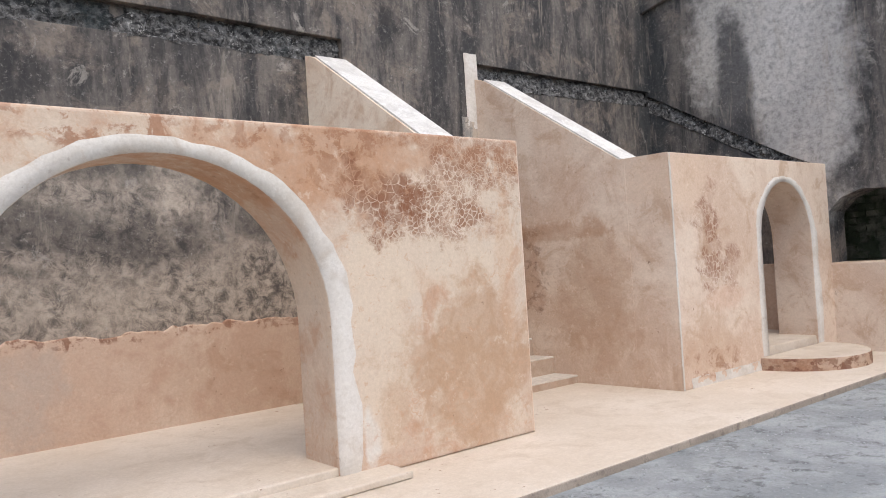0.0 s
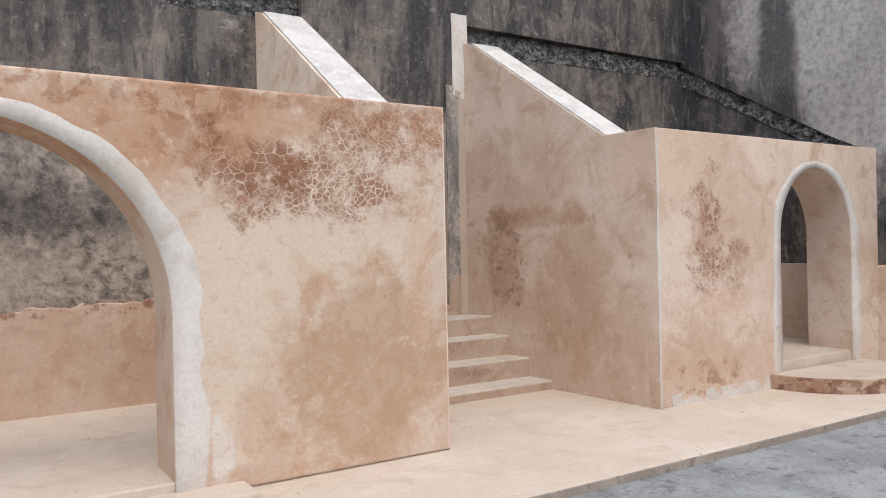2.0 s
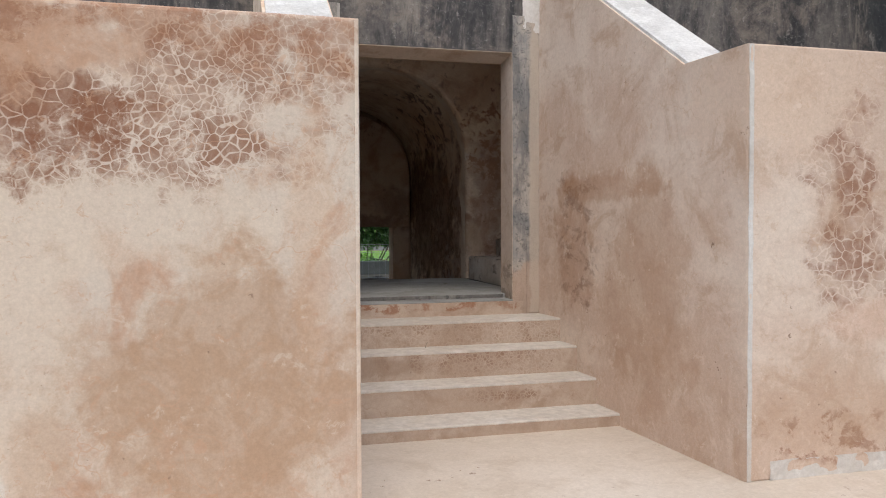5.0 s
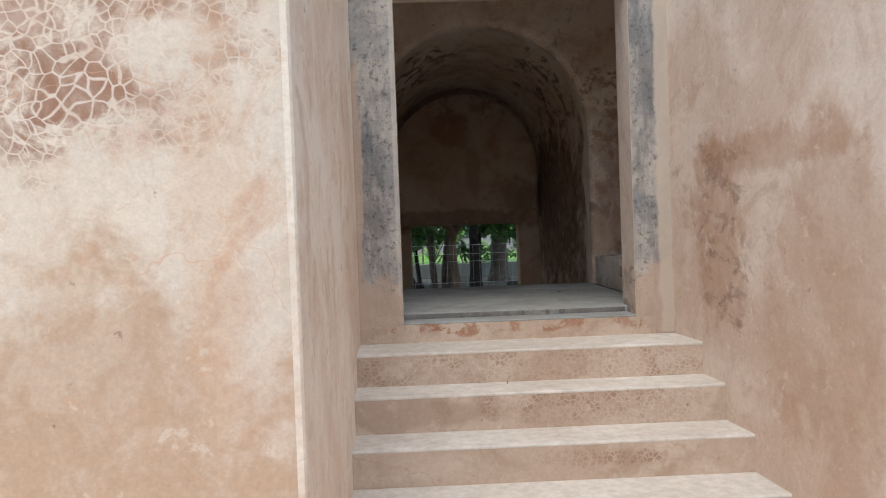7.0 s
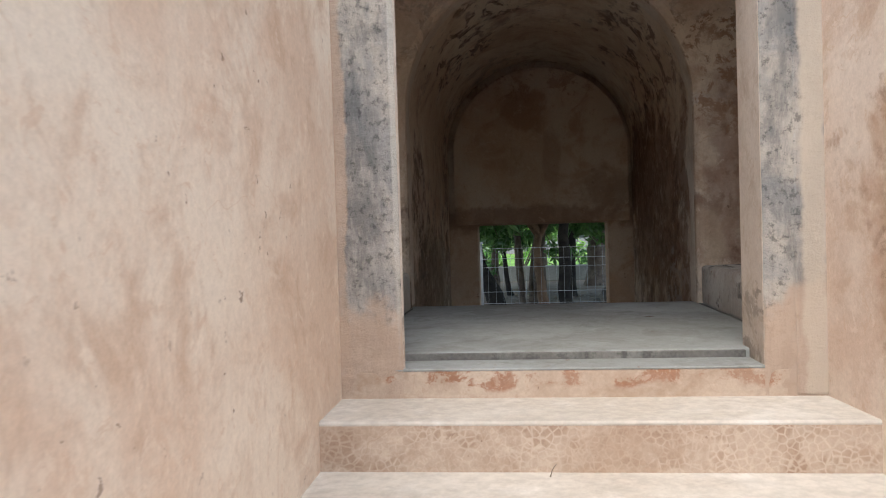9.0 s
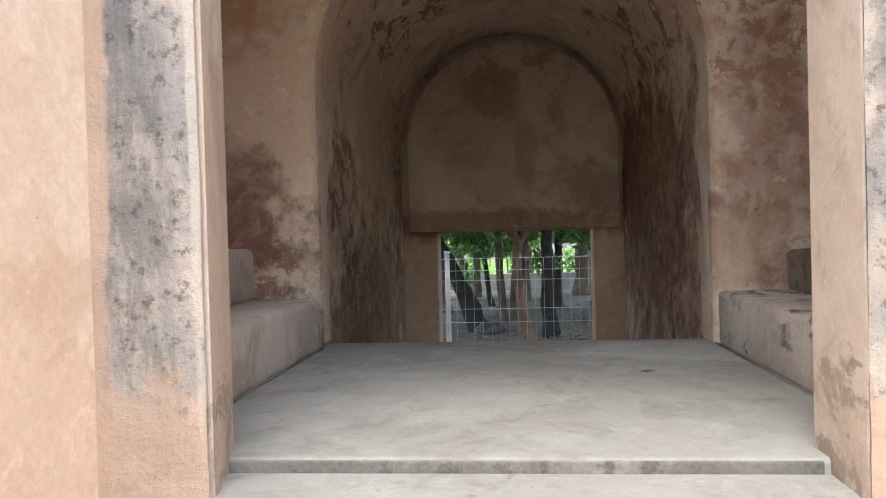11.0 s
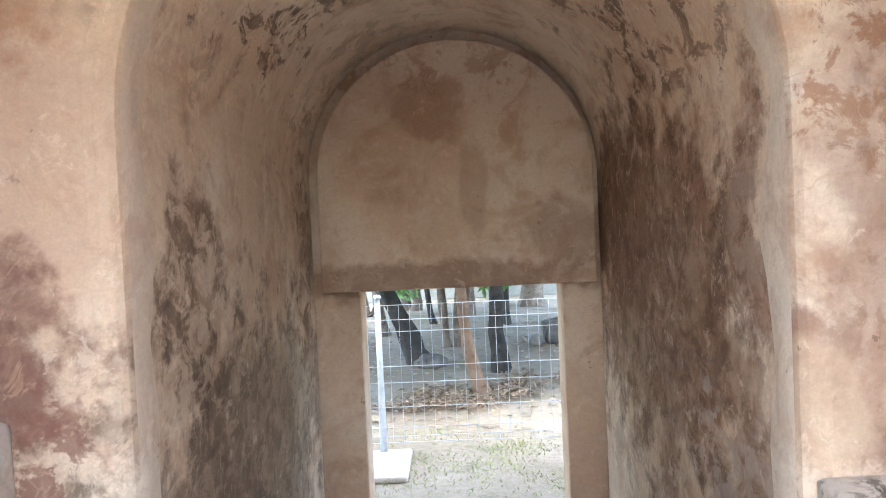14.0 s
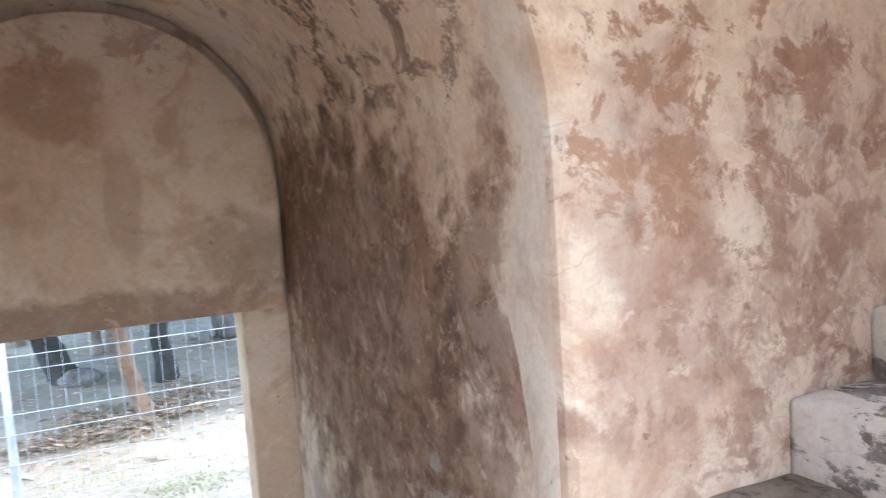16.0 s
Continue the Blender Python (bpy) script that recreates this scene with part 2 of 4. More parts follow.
M_WALL_B = plaster("salmon_plaster_b", (0.61, 0.465, 0.365), (0.72, 0.6, 0.495), (0.5, 0.345, 0.24), (
    ((7.0, 4.5, 2.35), (0.45, 0.9, 0.3), (0.68, 0.52, 0.4), 0.75, "wash"),
    ((7.5, 4.5, 1.6), (0.28, 1, 0.55), RED, 0.8, "veins"),
    ((7.85, 4.5, 1.35), (0.2, 1, 0.35), RED, 0.7, "veins"),
    ((7.75, 4.5, 1.05), (0.4, 1, 0.14), (0.66, 0.46, 0.35), 0.6, "wash"),
    ((7.35, 4.5, 0.4), (0.4, 1, 0.14), RED, 0.8, "flake"),
    ((7.4, 4.5, 0.62), (0.5, 1, 0.3), OCHRE, 0.5, "wash"),
    ((6.7, 5.55, 1.15), (1.0, 0.45, 0.75), (0.47, 0.31, 0.21), 0.65, "wash"),
    ((6.7, 6.6, 1.55), (1.0, 0.32, 0.5), (0.42, 0.25, 0.16), 0.65, "wash"),
    ((6.7, 6.5, 1.6), (1.0, 0.4, 0.5), (0.16, 0.08, 0.05), 0.5, "flake"),
    ((6.7, 6.1, 1.9), (1.0, 0.7, 0.12), (0.4, 0.22, 0.12), 0.5, "wash"),
))
M_STAIRSIDE = plaster("salmon_plaster_smooth", (0.73, 0.565, 0.435), (0.83, 0.72, 0.595), (0.61, 0.43, 0.305), (), 0.25)
M_DADO = plaster("dado_plaster", (0.58, 0.43, 0.335), (0.64, 0.51, 0.41), (0.49, 0.335, 0.245), (
    ((2.0, 7.1, 1.16), (5, 0.5, 0.07), (0.2, 0.08, 0.045), 0.8, "flake"),
    ((3.4, 7.1, 0.75), (1.0, 0.5, 0.5), (0.42, 0.26, 0.175), 0.4, "wash"),
    ((1.2, 7.1, 0.7), (0.35, 0.5, 0.4), (0.5, 0.42, 0.36), 0.7, "wash"),
), 0.4)
M_TRIM = plaster("pale_lime_trim", (0.6, 0.56, 0.51), (0.7, 0.67, 0.63), (0.52, 0.455, 0.39), (), 0.4)
M_COPING = mottled("white_coping", (0.68, 0.67, 0.64), (0.56, 0.545, 0.52), (0.76, 0.75, 0.73), 2.5, 8.0, 0.5)
M_FLOOR = plaster("cream_screed", (0.6, 0.525, 0.44), (0.65, 0.58, 0.5), (0.54, 0.46, 0.375), (), 0.1)
M_TREAD = mottled("worn_screed", (0.6, 0.555, 0.495), (0.53, 0.475, 0.41), (0.67, 0.63, 0.58), 1.5, 3.0, 0.1)
# set darker than the pale treads, with crazed and flaked patches
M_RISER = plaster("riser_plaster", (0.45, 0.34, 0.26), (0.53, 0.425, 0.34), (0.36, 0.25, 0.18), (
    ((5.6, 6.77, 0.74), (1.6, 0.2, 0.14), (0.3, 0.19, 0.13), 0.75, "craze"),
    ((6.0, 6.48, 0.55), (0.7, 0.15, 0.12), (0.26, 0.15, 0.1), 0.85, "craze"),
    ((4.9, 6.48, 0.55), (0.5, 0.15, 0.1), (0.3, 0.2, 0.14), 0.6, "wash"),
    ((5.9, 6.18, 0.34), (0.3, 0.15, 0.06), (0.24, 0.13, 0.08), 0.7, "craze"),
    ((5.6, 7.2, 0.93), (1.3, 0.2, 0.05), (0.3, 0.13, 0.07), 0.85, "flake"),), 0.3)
M_STEPRIM = plaster("worn_red_rim", (0.42, 0.28, 0.2), (0.52, 0.39, 0.3), (0.28, 0.14, 0.085), (
    ((8.9, 3.9, 0.2), (0.7, 0.8, 0.2), (0.17, 0.075, 0.045), 0.9, "flake"),), 0.5, 0.5, (0.18, 0.09, 0.06))
M_DARK = dark_wall("blackened_render")
def rubble(name):
    n = Nodes(name)
    col = n.mix(n.step(n.noise(12.0, 9, 0.8), 0.42, 0.6), (0.035, 0.035, 0.037), (0.21, 0.21, 0.21))
    col = n.mix(n.math("MULTIPLY", n.step(n.noise(26.0, 8, 0.8), 0.55, 0.62), n.step(n.noise(1.6, 4), 0.4, 0.6, 0.3, 1.0)), col, (0.6, 0.6, 0.59))
    col = n.mix(n.math("MULTIPLY", n.step(n.noise(1.1, 5, 0.6), 0.55, 0.68), 0.6), col, (0.03, 0.045, 0.05))
    return n.done(col, 0.95, n.bump(n.noise(20.0, 8, 0.8), 1.0, 0.05), 0.2)


M_RUBBLE = rubble("rubble_scar")
def jamb_render(name):
    n = Nodes(name)
    col = n.mix(n.step(n.noise(2.2, 7, 0.65, 0.4), 0.4, 0.6), (0.27, 0.26, 0.25), (0.44, 0.39, 0.34))
    col = n.mix(n.math("MULTIPLY", n.step(n.noise(2.0, 9, 0.74, 0.3, n.scaled((2, 2, 0.6))), 0.44, 0.62), 0.75), col, (0.12, 0.12, 0.122))
    col = n.mix(n.math("MULTIPLY", n.step(n.noise(22.0, 7, 0.8), 0.52, 0.62), 0.6), col, (0.05, 0.05, 0.05))
    for c, r in (((4.595, 7.2, 1.75), (0.035, 0.5, 0.75)), ((4.72, 7.2, 0.95), (0.3, 0.5, 0.28)), ((6.45, 7.2, 0.95), (0.3, 0.5, 0.3))):
        col = n.mix(n.math("MULTIPLY", n.blot(c, r, 1.2, 4.0), 0.8), col, (0.45, 0.33, 0.25))
    col = n.mix(n.math("MULTIPLY", n.blot((6.56, 7.2, 2.0), (0.05, 0.5, 2.6), 0.8, 5.0), 0.8), col, (0.5, 0.42, 0.34))
    col = n.mix(n.math("MULTIPLY", n.blot((4.84, 7.2, 2.5), (0.015, 0.5, 1.4), 0.5, 5.0), 0.6), col, (0.5, 0.46, 0.41))
    b = n.bump(n.noise(16.0, 7, 0.75), 0.7, 0.02)
    return n.done(col, 0.95, b, 0.15)


M_JAMB = jamb_render("grey_jamb")
M_LINING = plaster("dirty_lining", (0.54, 0.44, 0.355), (0.62, 0.53, 0.45), (0.4, 0.3, 0.225), (
    ((6.36, 7.3, 1.1), (0.3, 0.4, 0.2), (0.2, 0.16, 0.13), 0.8, "flake"),
    ((4.83, 7.3, 1.1), (0.3, 0.4, 0.2), (0.25, 0.2, 0.16), 0.7, "flake")), 0.4)
M_ROCK_EDGE = mottled("dark_edge", (0.16, 0.15, 0.14), (0.24, 0.23, 0.21), (0.07, 0.07, 0.065), 3.0, 12.0, 0.5)
M_ROOM = plaster("room_plaster", (0.66, 0.5, 0.365), (0.78, 0.65, 0.515), (0.5, 0.33, 0.225), (
    ((4.5, 10.15, 1.75), (0.7, 0.35, 0.6), (0.16, 0.09, 0.06), 0.9, "tall"),
    ((4.5, 11.0, 1.0), (0.7, 1.9, 0.75), (0.11, 0.075, 0.055), 0.85, "tall"),
    ((4.7, 10.6, 3.15), (0.6, 0.8, 0.4), (0.11, 0.065, 0.045), 0.9, "flake"),
    ((6.55, 11.25, 1.72), (0.6, 1.75, 0.92), (0.31, 0.18, 0.115), 0.92, "wash"),
    ((6.55, 11.1, 1.6), (0.6, 1.7, 0.95), (0.15, 0.085, 0.055), 0.75, "tall"),
    ((6.55, 9.95, 1.7), (0.6, 0.35, 0.8), (0.17, 0.1, 0.07), 0.7, "flake"),
    ((6.55, 11.9, 2.1), (0.6, 0.8, 0.6), (0.2, 0.11, 0.07), 0.7, "wash"),
    ((4.56, 12.2, 1.9), (0.6, 0.25, 0.9), (0.2, 0.115, 0.075), 0.8, "tall"),
    ((6.55, 9.47, 2.43), (0.3, 0.07, 0.045), (0.8, 0.74, 0.66), 0.9, "wash"),
    ((6.58, 10.3, 0.95), (0.3, 0.7, 0.4), (0.66, 0.58, 0.5), 0.55, "flake"),
    ((4.5, 11.2, 0.9), (0.7, 1.5, 0.6), (0.24, 0.17, 0.125), 0.7, "wash"),
    ((6.45, 10.4, 2.9), (0.7, 1.2, 0.45), (0.13, 0.07, 0.045), 0.8, "flake"),
    ((6.55, 9.75, 1.6), (0.4, 0.3, 0.9), (0.5, 0.38, 0.3), 0.6, "flake"),
    ((6.85, 9.4, 1.95), (0.28, 0.3, 0.7), (0.33, 0.18, 0.13), 0.6, "wash"),
    ((7.4, 9.4, 2.1), (1.1, 0.3, 1.2), (0.36, 0.225, 0.16), 0.85, "flake"),
    ((7.0, 9.4, 2.6), (0.5, 0.3, 0.5), (0.4, 0.22, 0.13), 0.7, "flake"),
    ((7.4, 9.4, 1.9), (0.5, 0.3, 0.8), (0.3, 0.17, 0.12), 0.7, "tall"),
    ((6.65, 9.4, 1.45), (0.13, 0.4, 0.2), (0.66, 0.5, 0.36), 0.8, "wash"),
    ((4.1, 9.4, 2.25), (0.55, 0.3, 0.4), (0.6, 0.42, 0.31), 0.8, "wash"),
    ((3.75, 9.4, 1.7), (0.6, 0.3, 0.36), (0.2, 0.1, 0.075), 0.9, "wash"),
    ((4.2, 9.4, 1.45), (0.3, 0.3, 0.2), (0.24, 0.12, 0.09), 0.85, "flake"),
    ((3.6, 9.4, 2.9), (0.6, 0.3, 0.4), (0.4, 0.18, 0.09), 0.7, "wash"),
), 0.5, 0.3)
M_TYMP = plaster("tympanum_plaster", (0.5, 0.345, 0.235), (0.58, 0.44, 0.325), (0.4, 0.25, 0.16), (
    ((5.4, 12.4, 2.85), (0.25, 1, 0.2), (0.3, 0.16, 0.09), 0.65, "wash"),
    ((5.72, 12.4, 2.3), (0.09, 1, 0.3), (0.3, 0.18, 0.12), 0.45, "wash"),
    ((5.6, 12.4, 1.68), (1.2, 1, 0.14), (0.2, 0.11, 0.07), 0.75, "wash"),
    ((5.6, 12.4, 3.15), (0.8, 1, 0.16), (0.27, 0.13, 0.075), 0.6, "flake"),
    ((6.3, 12.4, 1.95), (0.3, 1, 0.25), (0.24, 0.14, 0.09), 0.6, "wash"),
), 0.3)
M_RIM = plaster("rim_plaster", (0.66, 0.53, 0.42), (0.76, 0.66, 0.55), (0.54, 0.4, 0.3), (), 0.4)
M_GREYFLOOR = plaster("grey_screed", (0.29, 0.295, 0.285), (0.35, 0.36, 0.352), (0.22, 0.215, 0.195), (
    ((5.6, 8.6, 1.0), (1.0, 1.0, 0.3), (0.2, 0.195, 0.18), 0.5, "flake"),
    ((5.2, 8.2, 1.0), (0.5, 0.35, 0.3), (0.38, 0.39, 0.38), 0.5, "wash"),
    ((6.3, 9.2, 1.0), (0.4, 0.3, 0.3), (0.5, 0.51, 0.5), 0.6, "wash")), 0.12)
M_GREYFLOOR.node_tree.nodes["Principled BSDF"].inputs["Specular IOR Level"].default_value = 0.3
M_BENCH = plaster("bench_plaster", (0.54, 0.48, 0.42), (0.65, 0.605, 0.55), (0.42, 0.335, 0.27), (
    ((7.2, 8.6, 1.65), (0.9, 1.5, 0.6), (0.06, 0.05, 0.04), 0.9, "flake"),), 0.6, 0.2)
M_EDGE = mottled("grey_brown_edge", (0.33, 0.28, 0.235), (0.42, 0.36, 0.3), (0.2, 0.17, 0.145), 2.0, 14.0, 0.5)
M_CRUMBLE = mottled("crumbling_rubble", (0.42, 0.36, 0.3), (0.3, 0.25, 0.2), (0.06, 0.05, 0.04), 4.0, 11.0, 0.9, 0.04)
M_GRAVEL = mottled("blue_grey_gravel", (0.27, 0.29, 0.3), (0.37, 0.39, 0.4), (0.12, 0.125, 0.125), 1.5, 7.0, 0.8, 0.03)
M_PEBBLE = mottled("pebbles", (0.3, 0.32, 0.33), (0.4, 0.42, 0.43), (0.2, 0.2, 0.2), 4.0, 20.0, 0.4)
M_SOIL = mottled("bare_soil", (0.22, 0.185, 0.145), (0.28, 0.245, 0.2), (0.15, 0.135, 0.085), 0.5, 3.0, 0.6, 0.05)
M_GRASS = leafy("grass_blades", (0.13, 0.17, 0.06), (0.26, 0.28, 0.12))
M_LITTER = leafy("dead_leaves", (0.1, 0.07, 0.045), (0.33, 0.25, 0.18))
M_LEAF = leafy("green_leaves", (0.05, 0.14, 0.03), (0.16, 0.32, 0.09))
# brighter leaf colour, with the open sunlight put into it
M_LEAF2 = leafy("sunlit_leaves", (0.16, 0.36, 0.06), (0.3, 0.5, 0.12))
M_BARK = mottled("grey_bark", (0.14, 0.11, 0.09), (0.2, 0.165, 0.135), (0.06, 0.05, 0.045), 3.0, 12.0, 0.9, 0.03)
M_BARK_RED = mottled("russet_bark", (0.25, 0.17, 0.115), (0.19, 0.125, 0.085), (0.11, 0.075, 0.055), 3.0, 12.0, 0.7, 0.03)
M_BARK_DARK = mottled("dark_bark", (0.035, 0.033, 0.032), (0.06, 0.055, 0.05), (0.02, 0.02, 0.02), 3.0, 12.0, 0.7, 0.03)
M_STEEL = mottled("galvanised_steel", (0.4, 0.43, 0.46), (0.47, 0.49, 0.52), (0.33, 0.36, 0.39), 5.0, 30.0, 0.05, 0.005, 0.45)
M_CONCRETE = mottled("pale_concrete", (0.4, 0.375, 0.345), (0.46, 0.435, 0.4), (0.3, 0.28, 0.25), 2.0, 9.0, 0.4)
M_ROCK = mottled("dark_rock", (0.11, 0.1, 0.095), (0.2, 0.19, 0.175), (0.05, 0.05, 0.04), 3.0, 9.0, 0.8, 0.05)
M_MOSS = mottled("mossy_stone", (0.06, 0.075, 0.05), (0.17, 0.17, 0.14), (0.03, 0.045, 0.02), 3.0, 9.0, 0.9, 0.04)
M_PAINT = mottled("grey_wash", (0.26, 0.27, 0.26), (0.22, 0.23, 0.22), (0.32, 0.32, 0.31), 1.0, 4.0, 0.2)
M_GLASS_DARK = mottled("dark_window", (0.03, 0.04, 0.04), (0.05, 0.06, 0.06), (0.02, 0.02, 0.02), 1.0, 4.0, 0.05, 0.01, 0.15)
M_ROOF = mottled("grey_roof", (0.1, 0.13, 0.12), (0.14, 0.17, 0.16), (0.07, 0.08, 0.08), 1.0, 6.0, 0.4)


# ---- mesh helpers ----
def mesh_of(name, bm, material, smooth=False):
    bmesh.ops.recalc_face_normals(bm, faces=bm.faces)
    me = bpy.data.meshes.new(name)
    bm.to_mesh(me)
    bm.free()
    me.materials.append(material)
    if smooth:
        me.polygons.foreach_set("use_smooth", [True] * len(me.polygons))
    return me


def part(name, bm, material, parent=None, label="", smooth=False, bevel=0.0, segments=2):
    ob = new(name, mesh_of(name, bm, material, smooth))
    if parent is not None:
        ob.parent = parent
    if bevel:
        mod = ob.modifiers.new("edge", "BEVEL")
        mod.width, mod.segments, mod.limit_method, mod.angle_limit = bevel, segments, "ANGLE", radians(40)
    if label:
        tagged(ob, label)
    return ob


def structure(name, bm, material, label, category="wall", bevel=0.0, segments=2, smooth=False):
    return tagged(part(name, bm, material, None, "", smooth, bevel, segments), label, category, "", "structure")


def prism(outline, axis, lo, hi, bm=None, bend=None):
    """An outline in the two other axes (xz for y, yz for x, xy for z), pushed from lo to hi."""
    bm = bm or bmesh.new()
    put = {"x": lambda a, b, c: (c, a, b), "y": lambda a, b, c: (a, c, b), "z": lambda a, b, c: (a, b, c)}[axis]
    ends = []
    for c in (lo, hi):
        vs = []
        for a, b in outline:
            p = put(a, b, c)
            vs.append(bm.verts.new(bend(*p) if bend else p))
        ends.append(vs)
    bm.faces.new(ends[0])
    bm.faces.new(ends[1][::-1])
    k = len(outline)
    for i in range(k):
        j = (i + 1) % k
        bm.faces.new((ends[0][i], ends[1][i], ends[1][j], ends[0][j]))
    return bm


def box(x0, x1, y0, y1, z0, z1, bm=None):
    return prism([(x0, y0), (x1, y0), (x1, y1), (x0, y1)], "z", z0, z1, bm)


def arch(cx, a, zs, b, k=28):
    """Points of a half ellipse from its right springing over the crown to the left."""
    return [(cx + a * math.cos(math.pi * i / k), zs + b * math.sin(math.pi * i / k)) for i in range(k + 1)]


def arched_outline(x0, x1, z0, z1, cx, a, zs, b, foot):
    left = arch(cx, a, zs, b)[::-1]
    return [(x0, z0), (cx - a, z0), *left, (cx + a, z0), (x1, z0), (x1, z1), (x0, z1)]


def arch_band(cx, a, zs, b, width, foot, y, proud, seed):
    """A hand-laid band of plaster round an arch, with a wandering outer edge."""
    rng = random.Random(seed)
    inner, outer = [], []
    path = [(cx + a, foot + (zs - foot) * i / 9) for i in range(9)] + arch(cx, a, zs, b, 36) + [(cx - a, zs - (zs - foot) * i / 9) for i in range(1, 10)]
    w = width
    for i, (x, z) in enumerate(path):
        px, pz = path[max(0, i - 1)]
        qx, qz = path[min(len(path) - 1, i + 1)]
        tx, tz = qx - px, qz - pz
        l = math.hypot(tx, tz)
        nx, nz = tz / l, -tx / l
        w = 0.6 * w + 0.4 * width * (0.65 + 0.5 * min(1.0, max(0.0, (zs + b - z) / b))) * rng.uniform(0.6, 1.4)
        if i < 6:
            w += width * (0.12 - 0.018 * i)
        inner.append((x + nx * 0.003, z + nz * 0.003))
        outer.append((x + nx * w, max(foot, z + nz * w)))
    bm = bmesh.new()
    rows = []
    for (ix, iz), (ox, oz) in zip(inner, outer):
        mx, mz = ix * 0.25 + ox * 0.75, iz * 0.25 + oz * 0.75
        rows.append([bm.verts.new(p) for p in ((ix, y + 0.03, iz), (ix, y - proud, iz), (mx, y - proud * rng.uniform(0.8, 1.5), mz), (ox, y + 0.004, oz))])
    for r, s in zip(rows, rows[1:]):
        for i in range(3):
            bm.faces.new((r[i], r[i + 1], s[i + 1], s[i]))
    return bm


def rough_strip(p0, p1, up, out, nu, nv, amount, seed):
    """A broken strip between two places: up is its height vector, out its lean at the top."""
    rng = random.Random(seed)
    bm = bmesh.new()
    p0, p1, up, out = Vector(p0), Vector(p1), Vector(up), Vector(out)
    grid = []
    for i in range(nu + 1):
        row = []
        for j in range(nv + 1):
            u, v = i / nu, j / nv
            p = p0.lerp(p1, u) + up * v + out * v
            q = noise.noise_vector(p * 7.0) * amount + noise.noise_vector(p * 19.0) * amount * 0.6
            row.append(bm.verts.new(p + (q if 0 < j < nv else q * 0.4)))
        grid.append(row)
    for i in range(nu):
        for j in range(nv):
            bm.faces.new((grid[i][j], grid[i + 1][j], grid[i + 1][j + 1], grid[i][j + 1]))
    return bm


def empty(name, x, y, z, label, category, group=""):
    ob = new(name)
    ob.location = (x, y, z)
    ob.empty_display_size = 0.1
    return tagged(ob, label, category, group)


def under(name, bm, material, parent, label="", smooth=False, bevel=0.0):
    """A part built in world places under an empty that stands elsewhere."""
    bmesh.ops.translate(bm, verts=bm.verts, vec=-Vector(parent.location))
    return part(name, bm, material, parent, label, smooth, bevel)


# ---- the court: ground, platform, walls ----
FRONT, TOP, PAVE = 4.53, 2.62, 0.15

bm = bmesh.new()
bmesh.ops.create_grid(bm, x_segments=60, y_segments=60, size=300)
for v in bm.verts:
    v.co.z = -0.2
structure("ground", bm, M_SOIL, "bare trodden brown soil under the trees", "ground")
structure("court_gravel", box(-8, 10.4, -9, 3.5, -0.15, 0.085), M_GRAVEL, "compacted blue-grey gravel of the court", "gravel")
structure("pavement", prism([(-8, 3.45), (10.39, 3.37), (10.39, 7.19), (-8, 7.19)], "z", -0.15, PAVE), M_FLOOR, "smooth cream screed platform before the walls", "pavement", 0.012)

structure("trim_pavement_edge", prism([(-8, 3.446), (10.39, 3.366), (10.39, 3.38), (-8, 3.46)], "z", -0.15, PAVE - 0.008), M_EDGE, "grey-brown front edge of the platform", "trim", 0.006)


def soften(ob, corner, width):
    """Round the outer corner, the top edge and the arch of a court wall, and leave its joints sharp."""
    w = ob.data.attributes.new("bevel_weight_edge", "FLOAT", "EDGE")
    for e in ob.data.edges:
        a, b = (ob.data.vertices[i].co for i in e.vertices)
        front = abs(a.y - FRONT) < 0.001 and abs(b.y - FRONT) < 0.001
        if front and (min(a.z, b.z) > TOP - 0.01 or max(abs(a.x - corner), abs(b.x - corner)) < 0.01 or max(a.z, b.z) < TOP - 0.1):
            w.data[e.index].value = 1.0 if max(abs(a.x - corner), abs(b.x - corner)) < 0.01 else 0.5
    mod = ob.modifiers.new("edge", "BEVEL")
    mod.width, mod.segments, mod.limit_method = width, 3, "WEIGHT"


wall = structure("wall_arcade", prism(arched_outline(-3.0, 4.62, PAVE, TOP, 1.56, 1.13, 1.25, 1.13, PAVE), "y", FRONT, 5.0, None, lambda x, y, z: (x + (FRONT - y) * 0.016 if x > 4.6 else x, y, z)), M_WALL_A,
                 "salmon plastered wall pierced by a wide round arch", "wall")
wall.data.materials.append(M_STAIRSIDE)
for face in wall.data.polygons:
    if face.normal.x > 0.9 and face.center.x > 4.5:
        face.material_index = 1
soften(wall, 4.62, 0.05)
part("arch_trim", arch_band(1.56, 1.13, 1.25, 1.13, 0.17, 0.2, FRONT, 0.006, 3), M_TRIM, wall, "pale grey lime band round the arch", True)
wall = structure("wall_arcade_side", prism(arched_outline(6.8, 10.39, PAVE, TOP, 9.22, 0.64, 1.64, 0.715, PAVE), "y", FRONT, 5.05, None, lambda x, y, z: (x + (FRONT - y) * 0.075 if x < 6.81 else x, y, z)), M_WALL_B,
                 "weathered salmon wall with a small round arch", "wall")
soften(wall, 6.8, 0.025)
part("arch_trim", arch_band(9.22, 0.64, 1.64, 0.715, 0.13, 0.3, FRONT, 0.006, 5), M_TRIM, wall, "pale grey lime band round the arch", True)

RAMP = [(5.0, PAVE), (7.19, PAVE), (7.19, 3.95), (7.0, 3.88), (5.12, TOP), (5.0, TOP)]


